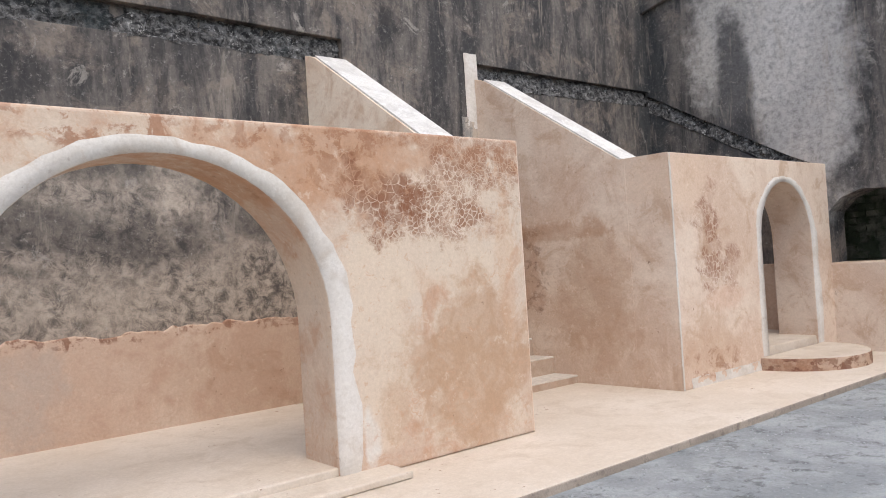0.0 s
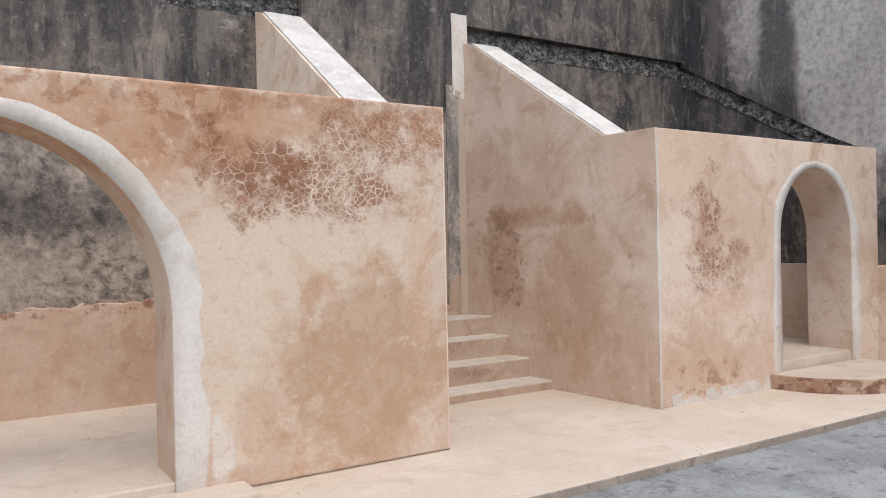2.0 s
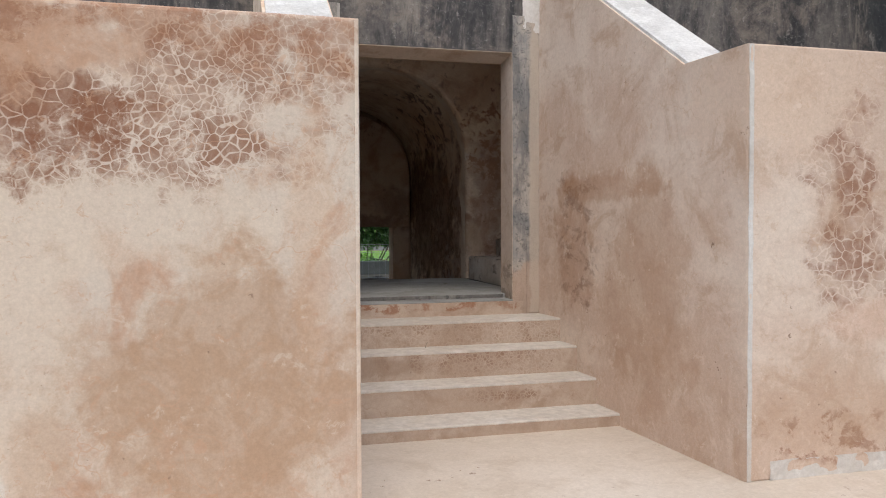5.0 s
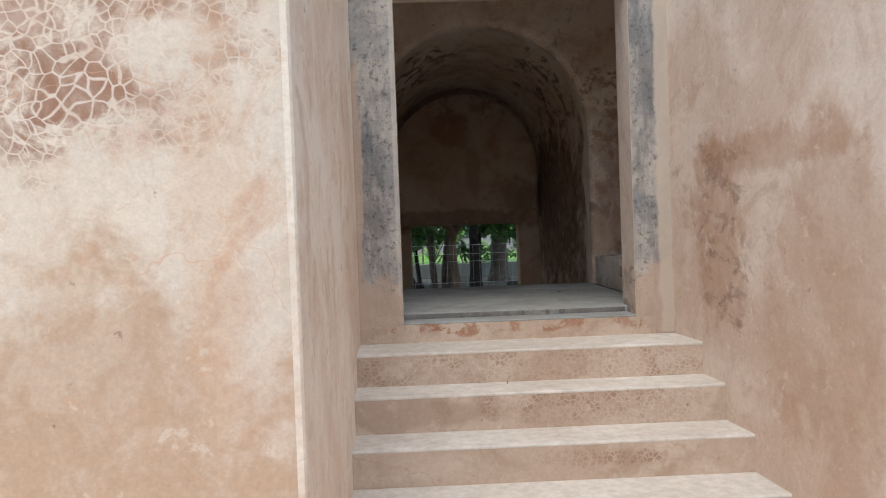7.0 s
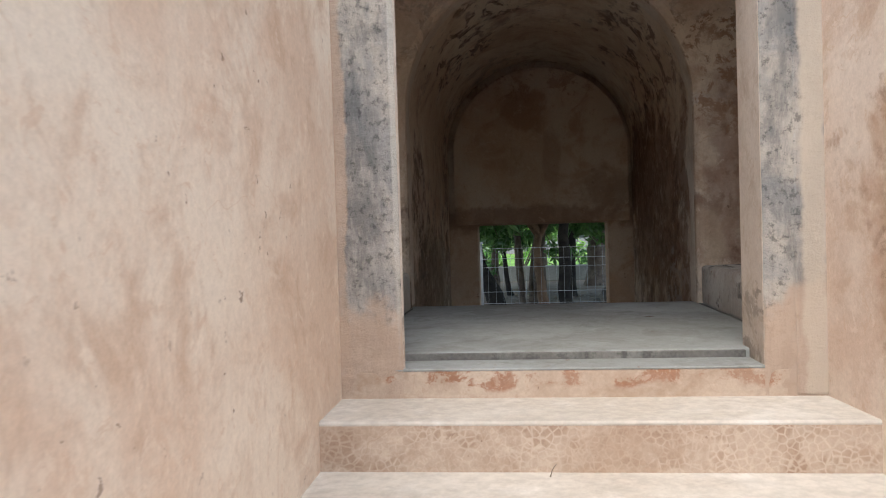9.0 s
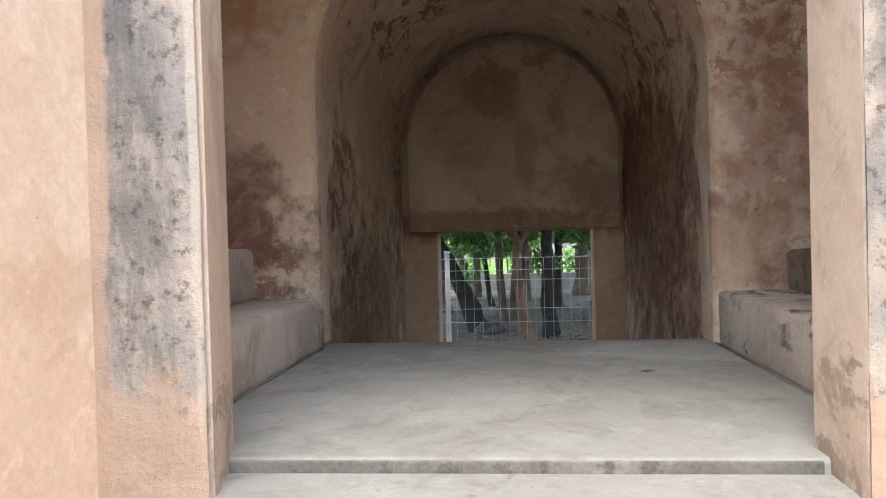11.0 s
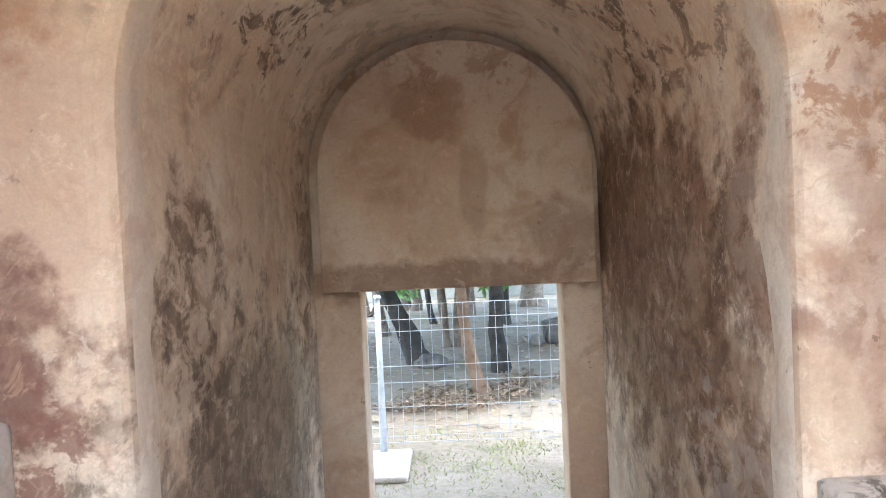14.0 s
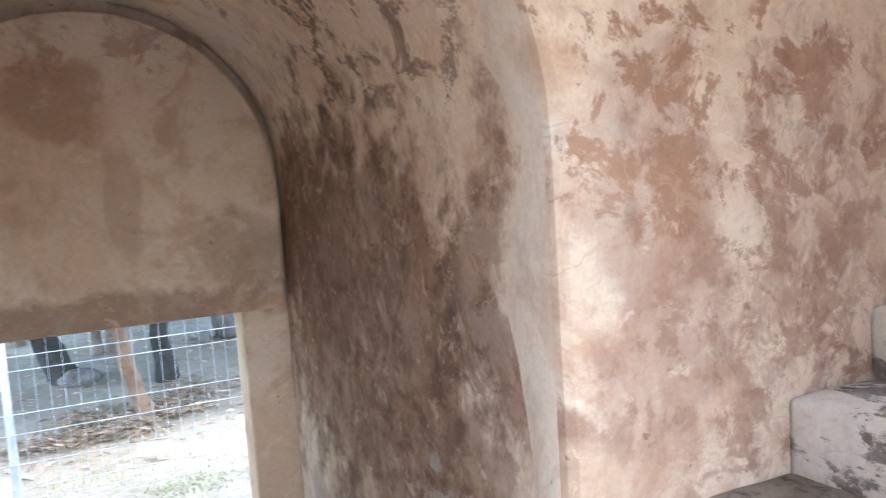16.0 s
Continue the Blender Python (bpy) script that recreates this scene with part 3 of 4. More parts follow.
def coping(x0, x1, bend=None):
    k = 14
    ys = [5.1 + (7.02 - 5.1) * i / k for i in range(k + 1)]
    top = [(y, 2.61 + (y - 5.1) * 0.668 + 0.022) for y in ys]
    return prism([(5.1, 2.606), (7.02, 3.888)] + top[::-1], "x", x0, x1, None, bend)


lean_left = lambda x, y, z: (x + (FRONT - y) * 0.016, y, z)
lean = lambda x, y, z: (x + (FRONT - y) * 0.075, y, z)
w1 = structure("wall_stair_side", prism(RAMP, "x", 4.2, 4.62, None, lean_left), M_STAIRSIDE, "smooth salmon stair wall with a sloping top", "wall")
part("coping", coping(4.22, 4.605, lean_left), M_COPING, w1, "white lime coping")
w2 = structure("wall_stair_flank", prism([(FRONT + 0.521, PAVE)] + RAMP[1:5] + [(FRONT + 0.521, TOP)], "x", 6.8, 7.2, None, lean), M_WALL_B, "stained salmon stair wall with a sloping top", "wall")
structure("trim_corner", rough_strip((6.83, FRONT - 0.004, PAVE), (6.83, FRONT - 0.004, TOP - 0.01), (-0.03, 0, 0), (0, 0.0, 0), 60, 3, 0.01, 17), M_TRIM, "pale worn corner bead", "trim")
part("coping", coping(6.815, 7.18, lean), M_COPING, w2, "white lime coping")

# rear rampart: core and two skins with a broken band between them
CORE = 7.3
structure("wall_rear", prism([(-8, -0.2), (4.78, -0.2), (4.78, 3.2), (6.36, 3.2), (6.36, -0.2), (12, -0.2), (12, 6.0), (-8, 6.0)], "y", CORE, 7.42), M_DARK, "tall rampart blackened by weather", "wall")
structure("wall_rear_lower", prism([(-8, PAVE), (4.64, PAVE), (4.64, 3.9), (3.0, 3.93), (-8, 3.96)], "y", 7.2, CORE - 0.002), M_DARK, "blackened lime render below a broken ledge", "wall", 0.01)
structure("wall_rear_upper", prism([(-8, 4.2), (3.0, 4.22), (4.64, 4.2), (4.64, 0.95), (4.8, 0.95), (4.8, 3.13), (6.362, 3.13), (6.362, 0.95), (6.64, 0.95), (6.64, 4.16), (10.45, 4.14), (10.45, 6.0), (-8, 6.0)], "y", 7.195, CORE - 0.004), M_DARK,
          "blackened render above the broken ledge, streaked pale", "wall", 0.008)
structure("wall_rear_side", prism([(6.65, PAVE), (10.4, PAVE), (10.4, 3.9), (6.65, 3.86)], "y", 7.205, CORE - 0.003), M_DARK, "blackened lime render beside the stair", "wall", 0.01)
structure("trim_ledge", rough_strip((-3, 7.2, 3.92), (4.63, 7.2, 3.9), (0, 0, 0.3), (0, 0.09, 0), 320, 10, 0.05, 1), M_RUBBLE, "broken rubble ledge in the rampart", "ledge")
structure("trim_ledge_side", rough_strip((6.7, 7.2, 3.86), (10.35, 7.2, 3.9), (0, 0, 0.27), (0, 0.09, 0), 180, 10, 0.045, 2), M_RUBBLE, "broken rubble ledge in the rampart", "ledge")
structure("trim_post", rough_strip((6.45, 7.18, 3.3), (6.45, 7.18, 4.27), (0.2, 0, 0), (0, -0.02, 0), 40, 6, 0.012, 4), M_TRIM, "rough upright strip of pale mortar", "trim")
RAG = [(-3 + 7.19 * i / 150, 1.17 + 0.07 * noise.noise((i * 0.13, 0, 1)) + 0.035 * noise.noise((i * 0.6, 3, 1))) for i in range(151)]
structure("dado", prism([(-3, PAVE), (4.19, PAVE)] + RAG[::-1], "y", 7.14, 7.198), M_DADO, "worn salmon dado with a ragged red top", "wall", 0.012)
structure("dado_side", box(7.2, 10.38, 7.15, 7.2, PAVE, 1.3), M_DADO, "worn salmon dado in the small chamber", "wall", 0.012)
structure("dado_end", box(10.36, 10.396, 5.05, 7.15, PAVE, 1.32), M_DADO, "worn salmon dado on the chamber end wall", "wall", 0.012)
structure("floor_arcade", box(-3, 4.2, 4.56, 7.15, PAVE + 0.003, 0.258), M_FLOOR, "raised cream screed floor under the arch", "floor", 0.012)
structure("floor_arcade_step", box(-0.2, 3.1, 4.25, 4.56, PAVE + 0.002, 0.205), M_FLOOR, "low cream step before the arch", "step", 0.012)
structure("floor_side_chamber", box(7.0, 10.39, 4.56, 7.15, PAVE + 0.003, 0.395), M_FLOOR, "raised cream floor in the small chamber", "floor", 0.01)

# side rampart at the end of the court
structure("wall_side", prism([(7.3, -0.2), (4.55, -0.2), (4.55, 2.36), (4.9, 2.55), (5.08, 2.6), (7.3, 3.9)], "x", 10.4, 10.9), M_DARK, "blackened rampart turning the corner", "wall")
structure("wall_side_upper", prism([(7.3, 4.13), (5.05, 2.82), (4.6, 2.6), (4.6, 1.7), (4.53, 1.98), (4.36, 2.15), (4.1, 2.24), (3.8, 2.22), (3.55, 2.1), (3.38, 1.92), (3.3, 1.7), (3.3, -0.2), (-9, -0.2), (-9, 2.6), (2.4, 2.6), (2.4, 6.0), (7.3, 6.0)], "x", 10.39, 10.9), M_DARK, "streaked grey rampart with washed render", "wall")
structure("trim_scar", rough_strip((10.385, 7.3, 3.88), (10.385, 4.7, 2.42), (0, 0, 0.27), (0.07, 0, 0), 150, 10, 0.05, 7), M_RUBBLE, "sloping rubble scar of a lost roof", "ledge")
structure("trim_cornice", prism([(7.2, 5.38), (5.6, 5.72), (5.6, 5.85), (7.2, 5.52)], "x", 10.3, 10.388), M_DARK, "weathered sloping drip course", "ledge", 0.02)
structure("parapet", box(10.37, 10.92, 3.2, 4.6, -0.1, 1.3), M_WALL_B, "salmon plastered parapet under the opening", "wall", 0.02)
structure("wall_south", box(-8.4, 10.9, -9.4, -9, -0.2, 2.6), M_STAIRSIDE, "plain weathered court wall", "wall")
structure("wall_west", box(-8.4, -8, -9, 7.42, -0.2, 2.6), M_STAIRSIDE, "plain weathered court wall", "wall")

structure("trim_skirt", rough_strip((6.95, FRONT - 0.006, PAVE), (8.47, FRONT - 0.006, PAVE), (0, 0, 0.11), (0, 0.004, 0), 60, 4, 0.012, 23), M_TRIM, "pale mortar patching along the wall foot", "trim")

# half-round step before the small arch
pts = [(9.2 + 0.83 * math.cos(math.pi + math.pi * i / 32), 4.53 + 0.83 * math.sin(math.pi + math.pi * i / 32)) for i in range(33)]
step = tagged(part("round_step", prism(pts, "z", PAVE - 0.01, 0.29), M_STEPRIM, None, "", False, 0.012), "half-round plastered step with a worn red rim", "step")
pts = [(9.2 + 0.815 * math.cos(math.pi + math.pi * i / 32), 4.525 + 0.815 * math.sin(math.pi + math.pi * i / 32)) for i in range(33)]
part("tread", prism(pts, "z", 0.286, 0.295), M_FLOOR, step)

# stair to the door
stair = empty("stair", 5.6, 5.78, PAVE, "four plastered steps climbing to the dark doorway", "stair")
for y, z, z0 in ((5.85, 0.24, PAVE - 0.01), (6.185, 0.438, 0.23), (6.49, 0.643, 0.428), (6.775, 0.835, 0.633)):
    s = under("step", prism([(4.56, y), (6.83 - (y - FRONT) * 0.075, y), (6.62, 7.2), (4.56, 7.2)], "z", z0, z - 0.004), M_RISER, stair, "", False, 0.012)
    t = part("tread", prism([(4.565, y - 0.002), (6.82 - (y - FRONT) * 0.075, y - 0.002), (6.615, 7.2), (4.565, 7.2)], "z", z - 0.02, z), M_TREAD, s, "pale worn tread", False, 0.008)
    t.data.transform(Matrix.Translation(-Vector(stair.location)))

# door surround
structure("threshold", box(4.56, 6.62, 7.18, 7.42, 0.8, 0.955), M_RISER, "worn plastered threshold with a ragged red edge", "threshold", 0.012)
structure("threshold_top", box(4.8, 6.36, 7.178, 7.41, 0.95, 0.962), M_GREYFLOOR, "grey worn door sill", "threshold", 0.006)
for x0, x1, s in ((4.575, 4.852, 11), (6.355, 6.5, 12)):
    structure("trim_door_jamb", rough_strip((x0, 7.178, 0.84), (x0, 7.178, 3.45), (x1 - x0, 0, 0), (0, 0.0, 0), 60, 6, 0.008, s), M_JAMB, "blackened grey mortar door jamb", "trim")
structure("trim_jamb_plaster", box(6.48, 6.62, 7.172, 7.197, 0.84, 3.4), M_JAMB, "smooth plaster beside the door jamb", "trim", 0.01)
structure("threshold_edge", box(4.82, 6.34, 7.392, 7.404, 0.96, 0.994), M_ROCK_EDGE, "dark front edge of the cement floor", "threshold", 0.004)
def splay(x, y, z):
    """The lining opens out to one side and falls a little towards the room."""
    k = (y - 7.2) / 0.303
    return (x - 0.065 * k if x < 5 else x, y, z - 0.035 * k if 3.0 < z < 3.15 else z)


structure("door_lining", prism([(4.79, 0.96), (4.858, 0.96), (4.858, 3.125), (6.357, 3.125), (6.357, 0.96), (6.364, 0.96), (6.364, 3.215), (4.79, 3.215)], "y", 7.2, 7.503, None, splay), M_LINING, "plastered lining of the doorway", "trim")

# ---- the gate room ----
def worn_block(x0, x1, y0, y1, z0, z1, seed, amount):
    """A plastered masonry block with rounded arrises and hand-worn faces."""
    bm = box(x0, x1, y0, y1, z0, z1)
    bmesh.ops.bevel(bm, geom=list(bm.edges), offset=0.03, segments=2, affect="EDGES", profile=0.5)
    bmesh.ops.subdivide_edges(bm, edges=[e for e in bm.edges if e.calc_length() > 0.5], cuts=22, use_grid_fill=True)
    for v in bm.verts:
        q = v.co * 5.0 + Vector((seed * 3.7, 0, 0))
        d = noise.noise_vector(q) * amount + noise.noise_vector(q * 4.0) * amount * 0.6
        v.co += Vector((d.x, 0, d.z * 0.5 - amount * 0.3))
    return bm


structure("floor", box(4.5, 6.66, 7.4, 9.6, 0.3, 1.0), M_GREYFLOOR, "smooth grey cement floor of the gate room", "floor", 0.012)
structure("wall_room_front", prism([(1.6, -0.2), (4.79, -0.2), (4.79, 3.2), (6.36, 3.2), (6.36, -0.2), (9.6, -0.2), (9.6, 4.6), (1.6, 4.6)], "y", 7.422, 7.5), M_ROOM, "inner face of the door wall", "wall")
structure("wall_passage", prism(arched_outline(1.6, 9.6, -0.3, 4.6, 5.57, 1.015, 2.42, 1.0, 0), "y", 9.4, 12.62), M_ROOM, "barrel-vaulted passage with mould-stained salmon plaster", "wall", 0.08, 4)
rim = bmesh.new()
rows = []
path = [(6.585, 1.0 + 0.14 * i) for i in range(10)] + arch(5.57, 1.015, 2.42, 1.0, 40) + [(4.555, 2.28 - 0.14 * i) for i in range(10)]
for i, (x, z) in enumerate(path):
    k = Vector((5.58 - x, 0, max(0.0, 2.42 - z) * 0 + (2.42 - z if z > 2.42 else 0))).normalized() * 0.006
    d = 0.24 + 0.1 * noise.noise((i * 0.35, 2, 5)) + 0.05 * noise.noise((i * 1.3, 7, 5))
    rows.append([rim.verts.new((x + k.x * m, y, z + k.z * m)) for y, m in ((9.47, 0.6), (9.5, 1.0), (9.42 + d * 0.7, 1.0), (9.42 + d, -0.3))])
for a, b in zip(rows, rows[1:]):
    for j in range(3):
        rim.faces.new((a[j], a[j + 1], b[j + 1], b[j]))
structure("trim_vault_rim", rim, M_RIM, "pale ragged lime rim of the vault mouth", "trim", 0, 2, True)
structure("wall_room_west", box(1.4, 1.6, 7.42, 9.4, -0.2, 4.6), M_ROOM, "plain end wall of the stair recess", "wall")
structure("wall_room_east", box(9.6, 9.8, 7.42, 9.4, -0.2, 4.6), M_ROOM, "plain end wall of the stair recess", "wall")
# ceiling above the view; its end gaps are sized to admit sky light
structure("ceiling", box(2.35, 8.95, 7.42, 9.41, 4.55, 4.8), M_ROOM, "unseen gate room ceiling, gapped at both ends for light", "ceiling")
structure("ceiling_passage", box(1.4, 9.8, 9.41, 12.9, 4.6, 4.8), M_DARK, "roof over the vaulted passage", "roof")
for side, x0, dx, dz in ((-1, 4.56, 0.345, 0.27), (1, 6.6, 0.34, 0.21)):
    st = empty("side_stair", x0, 8.4, 1.0, "steep plastered side stair with worn pale steps", "stair", "side stairs")
    for i in range(8):
        xa, xb = x0 + side * dx * i, x0 + side * 2.95
        z = 1.27 + dz * i
        under("step", worn_block(min(xa, xb), max(xa, xb), 7.5, 9.405, 0.99 + dz * i, z, i + 20 * side, 0.035 if i == 1 and side > 0 else 0.012), M_CRUMBLE if i == 1 and side > 0 else M_BENCH, st, "broken riser of dark crumbling rubble" if i == 1 and side > 0 else "", True)
tymp = [(5.585 + 0.955, 1.62), *arch(5.585, 0.955, 2.4, 0.93), (5.585 - 0.955, 1.62)]
for x, lean_x, seed in ((4.578, -0.006, 31), (6.583, 0.006, 33)):
    structure("trim_joint", rough_strip((x, 7.52, 0.999), (x, 9.4, 0.999), (0, 0, 0.009), (lean_x, 0, 0), 70, 2, 0.004, seed), M_ROCK_EDGE, "thin dark strip along the floor joint", "trim")
structure("wall_tympanum", prism(tymp, "y", 12.42, 12.66), M_TYMP, "brown plastered tympanum over the far doorway", "wall", 0.012)
structure("wall_far", prism([(1.4, -0.3), (4.87, -0.3), (4.87, 1.61), (6.32, 1.61), (6.32, -0.3), (9.8, -0.3), (9.8, 4.8), (1.4, 4.8)], "y", 12.62, 12.95), M_TYMP, "end wall with a square doorway to the garden", "wall", 0.015)
# unseen steps and floor, made cream to throw light up into the vault
flight = empty("passage_stair", 5.58, 9.6, -0.2, "passage steps out of view, cream to bounce light", "stair")
for i in range(6):
    under("step", box(4.58, 6.58, 9.601 + 0.34 * i, 9.941 + 0.34 * i, -0.2, 0.8 - 0.17 * i), M_FLOOR, flight)
structure("floor_passage", box(4.58, 6.58, 11.641, 13.0, -0.25, -0.17), M_FLOOR, "unseen floor at the far doorway, cream to bounce light", "floor")

# ---- the opening in the side rampart: mossy brick beyond it ----
moss = structure("wall_moss", box(11.75, 12.1, 1.0, 7.0, -0.2, 4.2), M_MOSS, "dark mossy brick wall beyond the opening", "wall")
brick_mesh = mesh_of("brick", box(-0.03, 0.0, -0.12, 0.12, -0.04, 0.04), M_MOSS)
rng = random.Random(21)
for row in range(16):
    for k in range(9):
        b = new("brick", brick_mesh)
        b.parent = moss
        b.location = (11.75 + rng.uniform(-0.015, 0.012), 2.9 + k * 0.26 + (row % 2) * 0.13, 0.75 + row * 0.1)
        b.rotation_euler = (rng.uniform(-0.05, 0.05), 0, rng.uniform(-0.08, 0.08))


# ---- the garden behind the far doorway ----
def leaves(name, centres, spread, count, size, material, seed, flat=False, base=0.0):
    """Many small folded leaves about some places, as one mesh."""
    r = np.random.RandomState(seed)
    c = np.array(centres)[r.randint(0, len(centres), count)]
    d = r.normal(size=(count, 3))
    d /= np.linalg.norm(d, axis=1)[:, None]
    c = c + d * (r.rand(count, 1) ** 0.45) * np.array(spread)
    a = r.normal(size=(count, 3))
    if flat:
        a[:, 2] *= 0.25
    a /= np.linalg.norm(a, axis=1)[:, None]
    u = r.normal(size=(count, 3))
    if flat:
        u[:, 2] *= 0.35
    b = np.cross(a, u)
    if flat:
        b = np.stack([-a[:, 1], a[:, 0], r.normal(size=count) * 0.3], 1)
        c[:, 2] = base + np.abs(c[:, 2] - base) * 0.5
    b /= np.linalg.norm(b, axis=1)[:, None]
    w = np.cross(a, b)
    s = size * (0.6 + 0.8 * r.rand(count, 1))
    v = np.concatenate([c - a * s, c + b * s * 0.33 + w * s * 0.12, c + a * s, c - b * s * 0.33 + w * s * 0.12], 1).reshape(-1, 3)
    if flat:
        v[:, 2] = np.maximum(v[:, 2], base + 0.004)
    i = np.arange(count)[:, None] * 4
    f = np.concatenate([i + np.array([[0, 1, 2]]), i + np.array([[0, 2, 3]])], 1).reshape(-1, 3)
    me = bpy.data.meshes.new(name)
    me.from_pydata(v.tolist(), [], f.tolist())
    me.materials.append(material)
    return me


def limb(bm, path, r0, r1, seg=9, wob=0.12, seed=0):
    """A tapered, knotty limb along a path."""
    r = random.Random(seed)
    rings = []
    for i, p in enumerate(path):
        p = Vector(p)
        d = (Vector(path[min(i + 1, len(path) - 1)]) - Vector(path[max(i - 1, 0)])).normalized()
        s = d.orthogonal().normalized()
        q = d.cross(s)
        rad = r0 + (r1 - r0) * i / (len(path) - 1)
        if i == 0:
            rad *= 1.35
        rings.append([bm.verts.new(p + (s * math.cos(2 * math.pi * k / seg) + q * math.sin(2 * math.pi * k / seg)) * rad * r.uniform(1 - wob, 1 + wob)) for k in range(seg)])
    for a, b in zip(rings, rings[1:]):
        for k in range(seg):
            bm.faces.new((a[k], a[(k + 1) % seg], b[(k + 1) % seg], b[k]))
    bm.faces.new(rings[-1])
    return bm


def bowed(p, q, n, bow, seed):
    r = random.Random(seed)
    p, q = Vector(p), Vector(q)
    off = Vector((r.uniform(-1, 1), r.uniform(-1, 1), 0)) * bow
    return [p.lerp(q, i / n) + off * math.sin(math.pi * i / n) + Vector((r.uniform(-1, 1), r.uniform(-1, 1), 0)) * bow * 0.15 for i in range(n + 1)]


def tree(x, y, height, r, lean, bark, label, seed, stems=1, crown=3000):
    t = empty("tree", x, y, -0.2, label, "tree", "garden trees")
    rr = random.Random(seed)
    tips = []
    bm = bmesh.new()
    for s in range(stems):
        a = rr.uniform(0, 6.28)
        o = Vector((math.cos(a), math.sin(a), 0)) * (0.13 * (stems > 1))
        top = Vector((lean[0] + o.x * 3, lean[1] + o.y * 3, height))
        limb(bm, bowed(o - Vector((0, 0, 0.05)), top, 9, 0.12, seed + s), r, r * 0.6, 10, 0.14, seed + s)
        tips.append(top)
    part("trunk", bm, bark, t, "", True)
    ends = []
    for k in range(5):
        bm = bmesh.new()
        tip = tips[k % len(tips)]
        e = tip + Vector((rr.uniform(-1.6, 1.6), rr.uniform(-1.6, 1.6), rr.uniform(0.7, 2.0)))
        limb(bm, bowed(tip - Vector((0, 0, 0.25)), e, 5, 0.15, seed + 20 + k), r * 0.5, r * 0.15, 6, 0.1, seed)
        part("limb", bm, bark, t, "", True)
        ends += [tuple(e), tuple(tip.lerp(e, 0.6))]
    # crowns hang mostly above the view, thickened to shade the garden
    ob = new("crown", leaves("crown", ends, (1.7, 1.7, 0.7), crown, 0.24, M_LEAF, seed))
    ob.parent = t
    return t


tree(5.86, 17.35, 1.9, 0.1, (-0.2, 0.1), M_BARK_RED, "slender tree with russet bark, forking low", 31)
tree(6.2, 18.7, 3.0, 0.13, (0.08, 0.2), M_BARK_DARK, "straight tree with nearly black bark", 32)
tree(4.95, 19.6, 2.0, 0.19, (-0.95, 0.3), M_BARK_DARK, "dark tree leaning over its roots", 33)
tree(5.45, 21.3, 2.3, 0.075, (0.1, 0.2), M_BARK, "clump of slim grey stems from one root", 34, 4)
tree(7.55, 27.5, 2.6, 0.32, (0.1, 0.3), M_BARK, "stout old tree with rough grey bark", 35)
tree(4.0, 23.0, 2.6, 0.12, (-0.2, 0.2), M_BARK, "thin grey tree among the shrubs", 36)
tree(8.3, 22.8, 2.8, 0.11, (0.2, 0.1), M_BARK_DARK, "thin dark tree with smooth bark", 37)
tree(2.6, 18.5, 2.6, 0.14, (-0.2, 0.2), M_BARK, "thin grey tree among the shrubs", 38)
tree(9.2, 17.6, 2.6, 0.14, (0.3, 0.2), M_BARK, "thin grey tree among the shrubs", 39)


def shrub(x, y, h, w, material, label, seed, count=1500, size=0.11):
    t = empty("shrub", x, y, -0.2, label, "shrub", "garden shrubs")
    rr = random.Random(seed)
    spots = [(rr.uniform(-w, w), rr.uniform(-w, w) * 0.5, rr.uniform(0.3, h)) for _ in range(14)]
    for k in range(6):
        bm = bmesh.new()
        limb(bm, bowed((rr.uniform(-0.2, 0.2), 0, -0.03), spots[k], 5, 0.1, seed + k), 0.035, 0.012, 5, 0.1, seed)
        part("stem", bm, M_BARK, t)
    ob = new("foliage", leaves("foliage", spots, (0.45, 0.4, 0.35), count, size, material, seed))
    ob.parent = t


for i, (x, y, h, w) in enumerate(((3.2, 26.5, 2.4, 1.0), (5.2, 31.0, 2.6, 1.5), (9.2, 32.0, 2.8, 1.6), (1.0, 30.0, 2.8, 1.6), (11.5, 29.0, 2.4, 1.5), (7.2, 38.0, 3.0, 2.0), (3.2, 37.0, 3.0, 2.2), (12, 39, 3.2, 2.2))):
    shrub(x, y, h, w, M_LEAF if i % 2 == 0 else M_LEAF2, "loose leafy green shrub under the trees" if i % 2 == 0 else "leafy shrub coloured bright yellow-green as if sunlit", 50 + i)


def overhang(x, y, z, seed):
    """A low bough with long leaves that hangs in front of the distance."""
    t = empty("hanging_bough", x, y, z, "low hanging bough of long green leaves", "branch", "hanging boughs")
    rr = random.Random(seed)
    spots = []
    for k in range(4):
        e = Vector((rr.uniform(-0.9, 0.9), rr.uniform(-0.5, 0.5), -rr.uniform(0.7, 1.5)))
        bm = bmesh.new()
        limb(bm, bowed((0, 0, 1.2), e, 6, 0.2, seed + k), 0.03, 0.008, 5, 0.1, seed)
        part("twig", bm, M_BARK, t)
        spots += [tuple(e), tuple(e * 0.6)]
    ob = new("foliage", leaves("foliage", spots, (0.35, 0.3, 0.25), 420, 0.12, M_LEAF, seed))
    ob.parent = t


for i, (x, y, z) in enumerate(((4.5, 20.6, 2.7), (5.3, 23.5, 2.5), (7.0, 20.4, 2.5), (7.6, 23.0, 2.5), (6.3, 25.0, 2.7), (5.0, 27.0, 2.6), (6.0, 21.5, 2.9), (8.2, 26.0, 2.6), (4.2, 25.0, 2.6))):
    overhang(x, y, z, 70 + i)

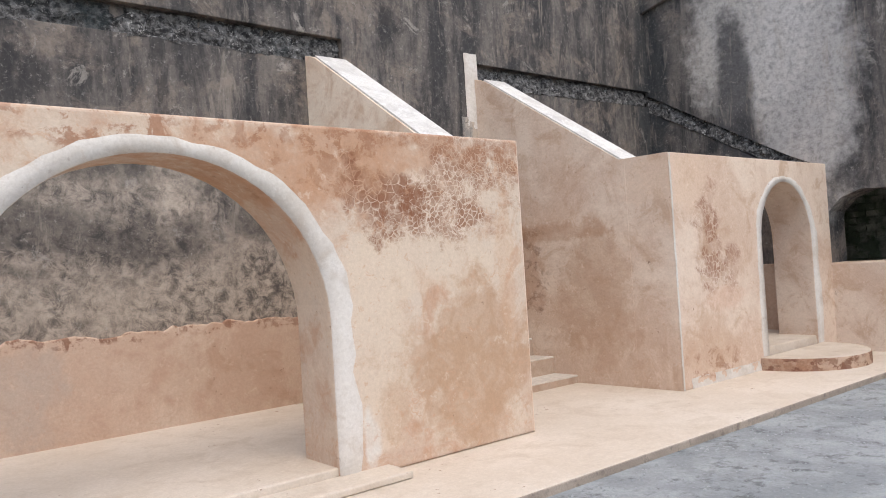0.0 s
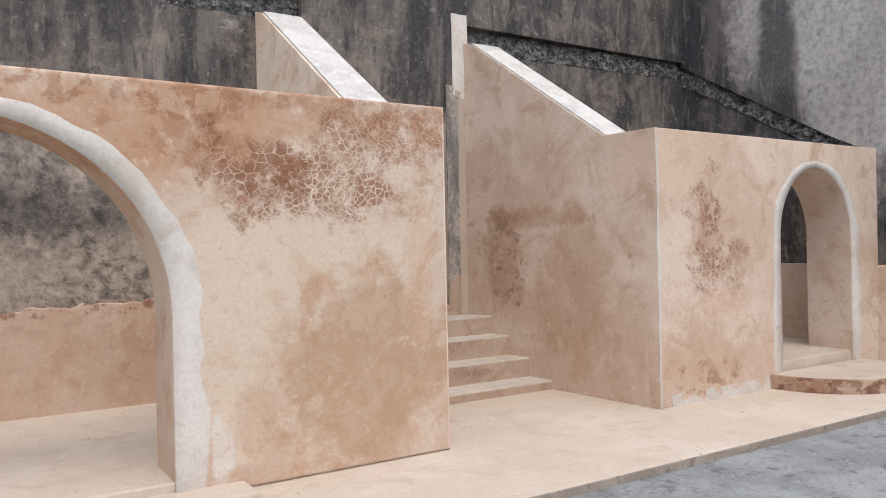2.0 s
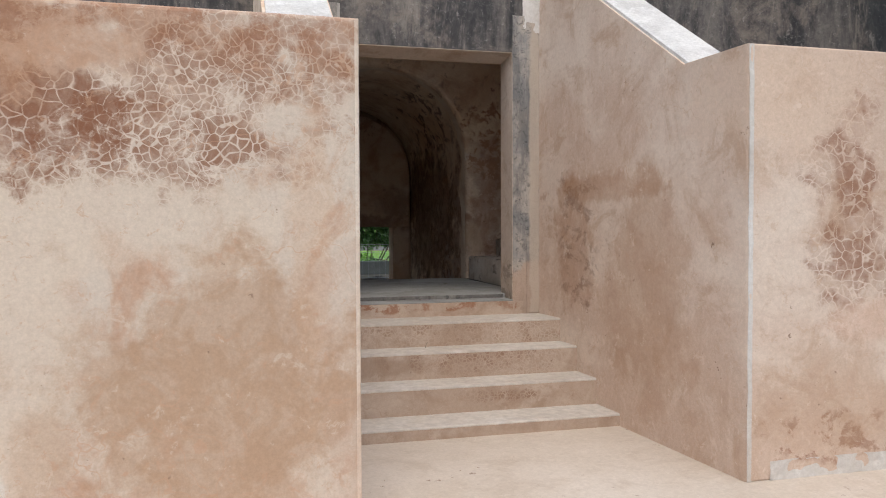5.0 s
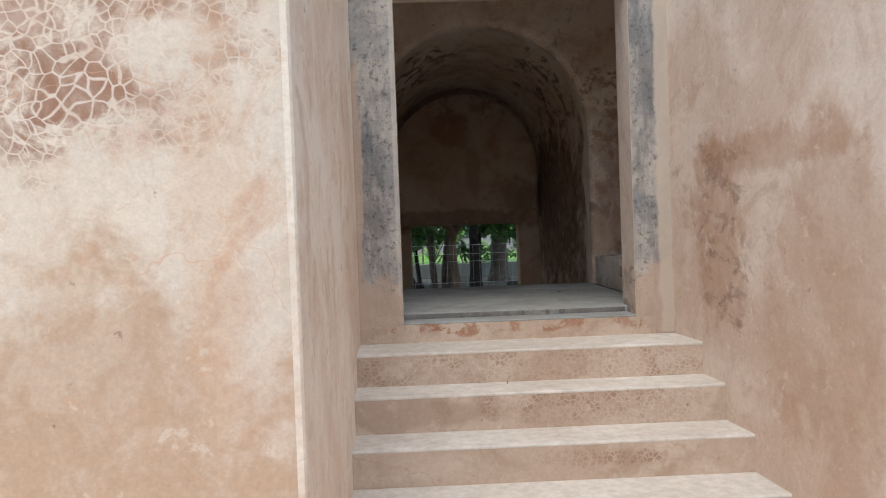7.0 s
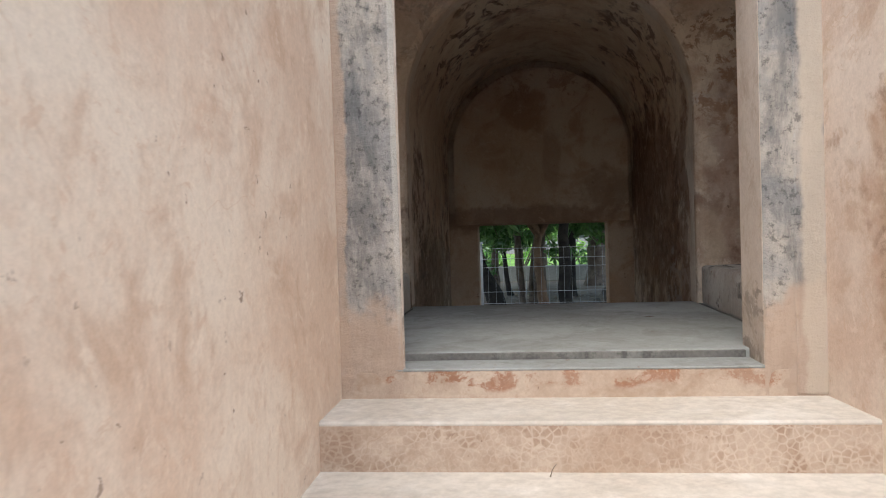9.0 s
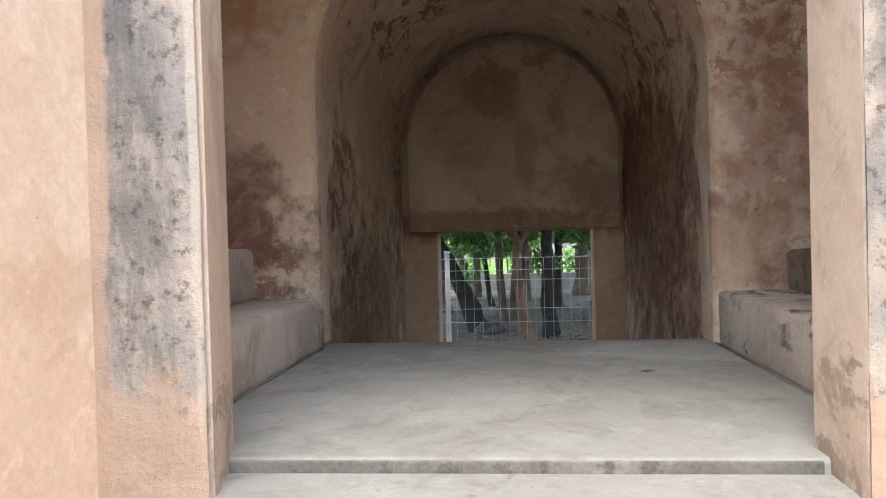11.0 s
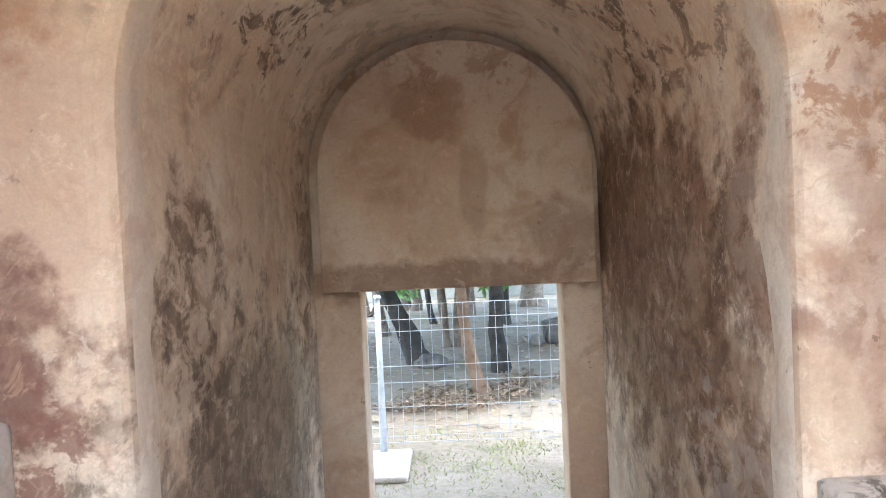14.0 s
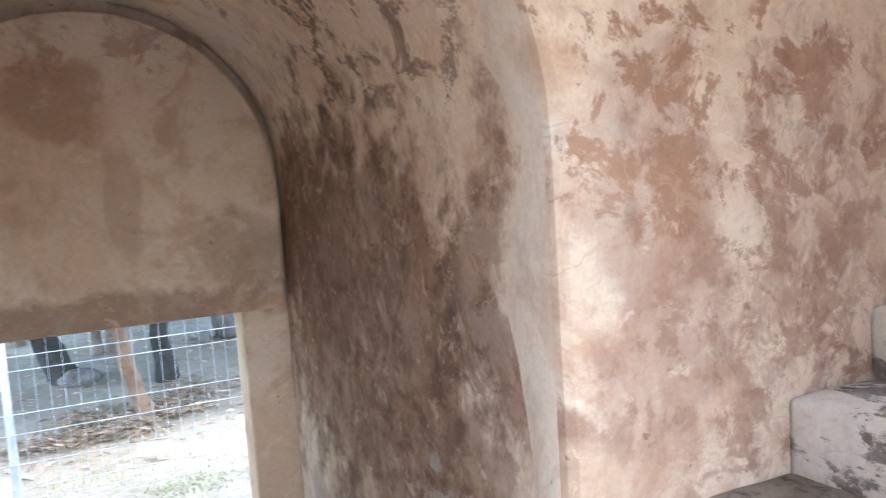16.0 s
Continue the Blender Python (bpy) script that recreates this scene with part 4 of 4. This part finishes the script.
structure("road", box(-60, 80, 26.5, 30.0, -0.22, -0.185), M_SOIL, "brown trodden garden path", "road")
structure("lawn", box(-60, 80, 33, 60, -0.25, -0.18), mottled("lawn_green", (0.13, 0.26, 0.05), (0.2, 0.36, 0.08), (0.1, 0.2, 0.04), 0.6, 6.0, 0.5, 0.05), "bright green lawn beyond the road", "lawn")
lw = structure("low_wall", box(-20, 40, 30.2, 30.5, -0.2, 0.32), M_PAINT, "low grey rendered garden wall", "wall", 0.03)

house = empty("house", 5, 62, -0.2, "long grey house with dark windows far behind the garden", "house")
under("wall", box(-14, 24, 62, 68, -0.2, 4.6), M_PAINT, house)
under("roof", prism([(61.2, 4.5), (68.8, 4.5), (65, 7.2)], "x", -15, 25), M_ROOF, house)
for k in range(9):
    under("window", box(-12 + k * 4, -9.8 + k * 4, 61.92, 62.0, 0.9, 2.8), M_GLASS_DARK, house, "dark window pane")

# fence of welded wire
fence = empty("fence", 4.78, 14.6, -0.2, "galvanised welded-wire fence on steel posts", "fence")


def tube(p, q, r, bm=None, seg=8):
    return limb(bm or bmesh.new(), [p, Vector(p).lerp(Vector(q), 0.5), q], r / 1.0, r, seg, 0.0, 0)


for k in range(-1, 3):
    bm = tube((0, 0, 0.02), (0, 0, 1.58), 0.03, None, 12)
    p = part("post", bm, M_STEEL, fence, "", True)
    p.location = (2.4 * k, 0, 0)
    part("cap", tube((0, 0, 1.575), (0, 0, 1.6), 0.034, None, 12), M_STEEL, p)
v_mesh = mesh_of("wire", tube((0, 0, 0.15), (0, 0, 1.5), 0.0019, None, 5), M_STEEL)
for k in range(-22, 69):
    if k % 23 == 0:
        continue
    w = new("wire", v_mesh)
    w.parent = fence
    w.location = (2.4 * k / 23, -0.03, 0)
h_mesh = mesh_of("rail_wire", tube((-2.4, 0, 0), (7.2, 0, 0), 0.0031, None, 5), M_STEEL)
for z in (1.5, 1.36, 1.24, 0.9, 0.74, 0.5, 0.3, 0.22, 0.15):
    w = new("rail_wire", h_mesh)
    w.parent = fence
    w.location = (0, -0.036 - 0.03 * (z in (1.36, 0.22)), z)
for k in range(-1, 3):
    b = tagged(part("concrete_footing", box(-0.14, 0.28, -0.65, 0.22, 0, 0.06), M_CONCRETE, None, "", False, 0.02), "pale concrete footing block at a fence post", "footing", "fence footings")
    b.location = (4.78 + 2.4 * k, 14.45, -0.2)

# boulders, litter, grass
def boulder(x, y, s, seed, label):
    bm = bmesh.new()
    bmesh.ops.create_icosphere(bm, subdivisions=3, radius=1)
    for v in bm.verts:
        n = noise.noise(v.co * 1.3 + Vector((seed, 0, 0))) * 0.3 + noise.noise(v.co * 4 + Vector((seed, 0, 0))) * 0.08
        v.co *= 1 + n
        v.co = Vector((v.co.x * s[0], v.co.y * s[1], max(v.co.z, -0.75) * s[2]))
    ob = tagged(part("boulder", bm, M_ROCK, None, "", True), label, "rock", "garden rocks")
    ob.location = (x, y, -0.2 + 0.7 * s[2])


boulder(7.5, 21.2, (0.42, 0.3, 0.3), 3, "dark squarish boulder on bare soil")
boulder(6.95, 21.0, (0.1, 0.1, 0.12), 5, "small dark stone on bare soil")
boulder(5.1, 19.3, (0.26, 0.2, 0.12), 8, "pale flat stone at the foot of a tree")
rs = np.random.RandomState(9)
piles = [(5.2 + rs.normal() * 0.35, 16.7 + rs.normal() * 0.25, -0.2) for _ in range(14)] + [(6.5 + rs.normal() * 0.5, 17.6 + rs.normal() * 0.3, -0.2) for _ in range(14)]
tagged(new("leaf_litter", leaves("leaf_litter", piles, (0.4, 0.35, 0.16), 2600, 0.05, M_LITTER, 5, True, -0.2)), "heaps of dry brown fallen leaves", "leaves", "", "stuff")
wide = [(rs.uniform(0, 12), rs.uniform(15.5, 25), -0.2) for _ in range(300)]
tagged(new("fallen_leaves", leaves("fallen_leaves", wide, (0.9, 0.9, 0.03), 2600, 0.07, M_LITTER, 6, True, -0.2)), "scattered dry leaves on bare soil", "leaves", "", "stuff")


def blades(name, spots, count, material, seed, base):
    r = np.random.RandomState(seed)
    c = np.array(spots)[r.randint(0, len(spots), count)] + r.normal(size=(count, 3)) * np.array((0.16, 0.16, 0))
    c[:, 2] = base
    a = r.rand(count) * 6.28
    d = np.stack([np.cos(a), np.sin(a), np.zeros(count)], 1) * 0.006
    tip = c + np.stack([r.normal(size=count) * 0.025, r.normal(size=count) * 0.025, 0.012 + r.rand(count) * 0.03], 1)
    v = np.stack([c - d, c + d, tip], 1).reshape(-1, 3)
    me = bpy.data.meshes.new(name)
    me.from_pydata(v.tolist(), [], np.arange(count * 3).reshape(-1, 3).tolist())
    me.materials.append(material)
    return me


tufts = [(rs.uniform(3.8, 7.6), 14.3 + rs.normal() * 0.5, 0) for _ in range(70)]
tagged(new("grass", blades("grass", tufts, 3200, M_GRASS, 4, -0.2)), "short sparse green grass along the fence", "grass", "", "stuff")

# loose grit on the court gravel
rs = np.random.RandomState(2)
n = 5200
c = np.stack([2.0 + rs.rand(n) * 8.2, 3.3 - rs.rand(n) ** 1.4 * 3.6, np.full(n, 0.086)], 1)
s = (0.004 + 0.012 * rs.rand(n, 1) ** 2)
oct_v = np.array([(1, 0, 0), (0, 1, 0), (-1, 0, 0), (0, -1, 0), (0, 0, 0.7), (0, 0, -0.4)])
v = (c[:, None, :] + oct_v[None] * s[:, None, :] * (0.7 + 0.6 * rs.rand(n, 6, 1))).reshape(-1, 3)
of = np.array([(0, 1, 4), (1, 2, 4), (2, 3, 4), (3, 0, 4), (1, 0, 5), (2, 1, 5), (3, 2, 5), (0, 3, 5)])
f = (np.arange(n)[:, None, None] * 6 + of[None]).reshape(-1, 3)
me = bpy.data.meshes.new("grit")
me.from_pydata(v.tolist(), [], f.tolist())
me.materials.append(M_PEBBLE)
tagged(new("grit", me), "loose grey grit on the court gravel", "gravel", "", "stuff")

# unseen trees added beside the garden so their crowns darken the soil
for x, y, lab in ((1.5, 15.6, 41), (0.5, 21.5, 43), (11.0, 20.5, 44)):
    tree(x, y, 3.4, 0.16, (0.5 if x < 5 else -0.5, 0.2), M_BARK, "spreading grey tree added out of view to shade soil", lab, 1, 4200)

for i, (x, y) in enumerate(((5.0, 24.6), (5.9, 26.0), (6.6, 24.0), (4.4, 27.5), (8.9, 25.5), (3.6, 21.0), (7.1, 31.5), (6.2, 33.5))):
    tree(x, y, 2.6 + 0.2 * (i % 3), 0.07 + 0.02 * (i % 4), (0.25 * (i % 3 - 1), 0.1), M_BARK if i % 2 else M_BARK_DARK, "thin grey tree in the far grove" if i % 2 else "thin dark tree in the far grove", 80 + i, 1 + (i == 3), 700)

# small things on the floors
leaf = tagged(new("fallen_leaf", leaves("fallen_leaf", [(0, 0, 0)], (0.001, 0.001, 0.001), 1, 0.035, M_BARK, 3, True, 0.0)), "curled dry leaf on the grey cement floor", "leaf")
leaf.location = (6.118, 8.615, 1.001)
bm = limb(bmesh.new(), bowed((-0.012, -0.045, 0.004), (0.012, -0.003, 0.04), 4, 0.006, 3), 0.0025, 0.0015, 5, 0.1, 1)
tw = tagged(part("twig", bm, M_BARK, None, "", True), "thin dry twig leaning on a step riser", "twig")
tw.location = (5.468, 6.765, 0.64)
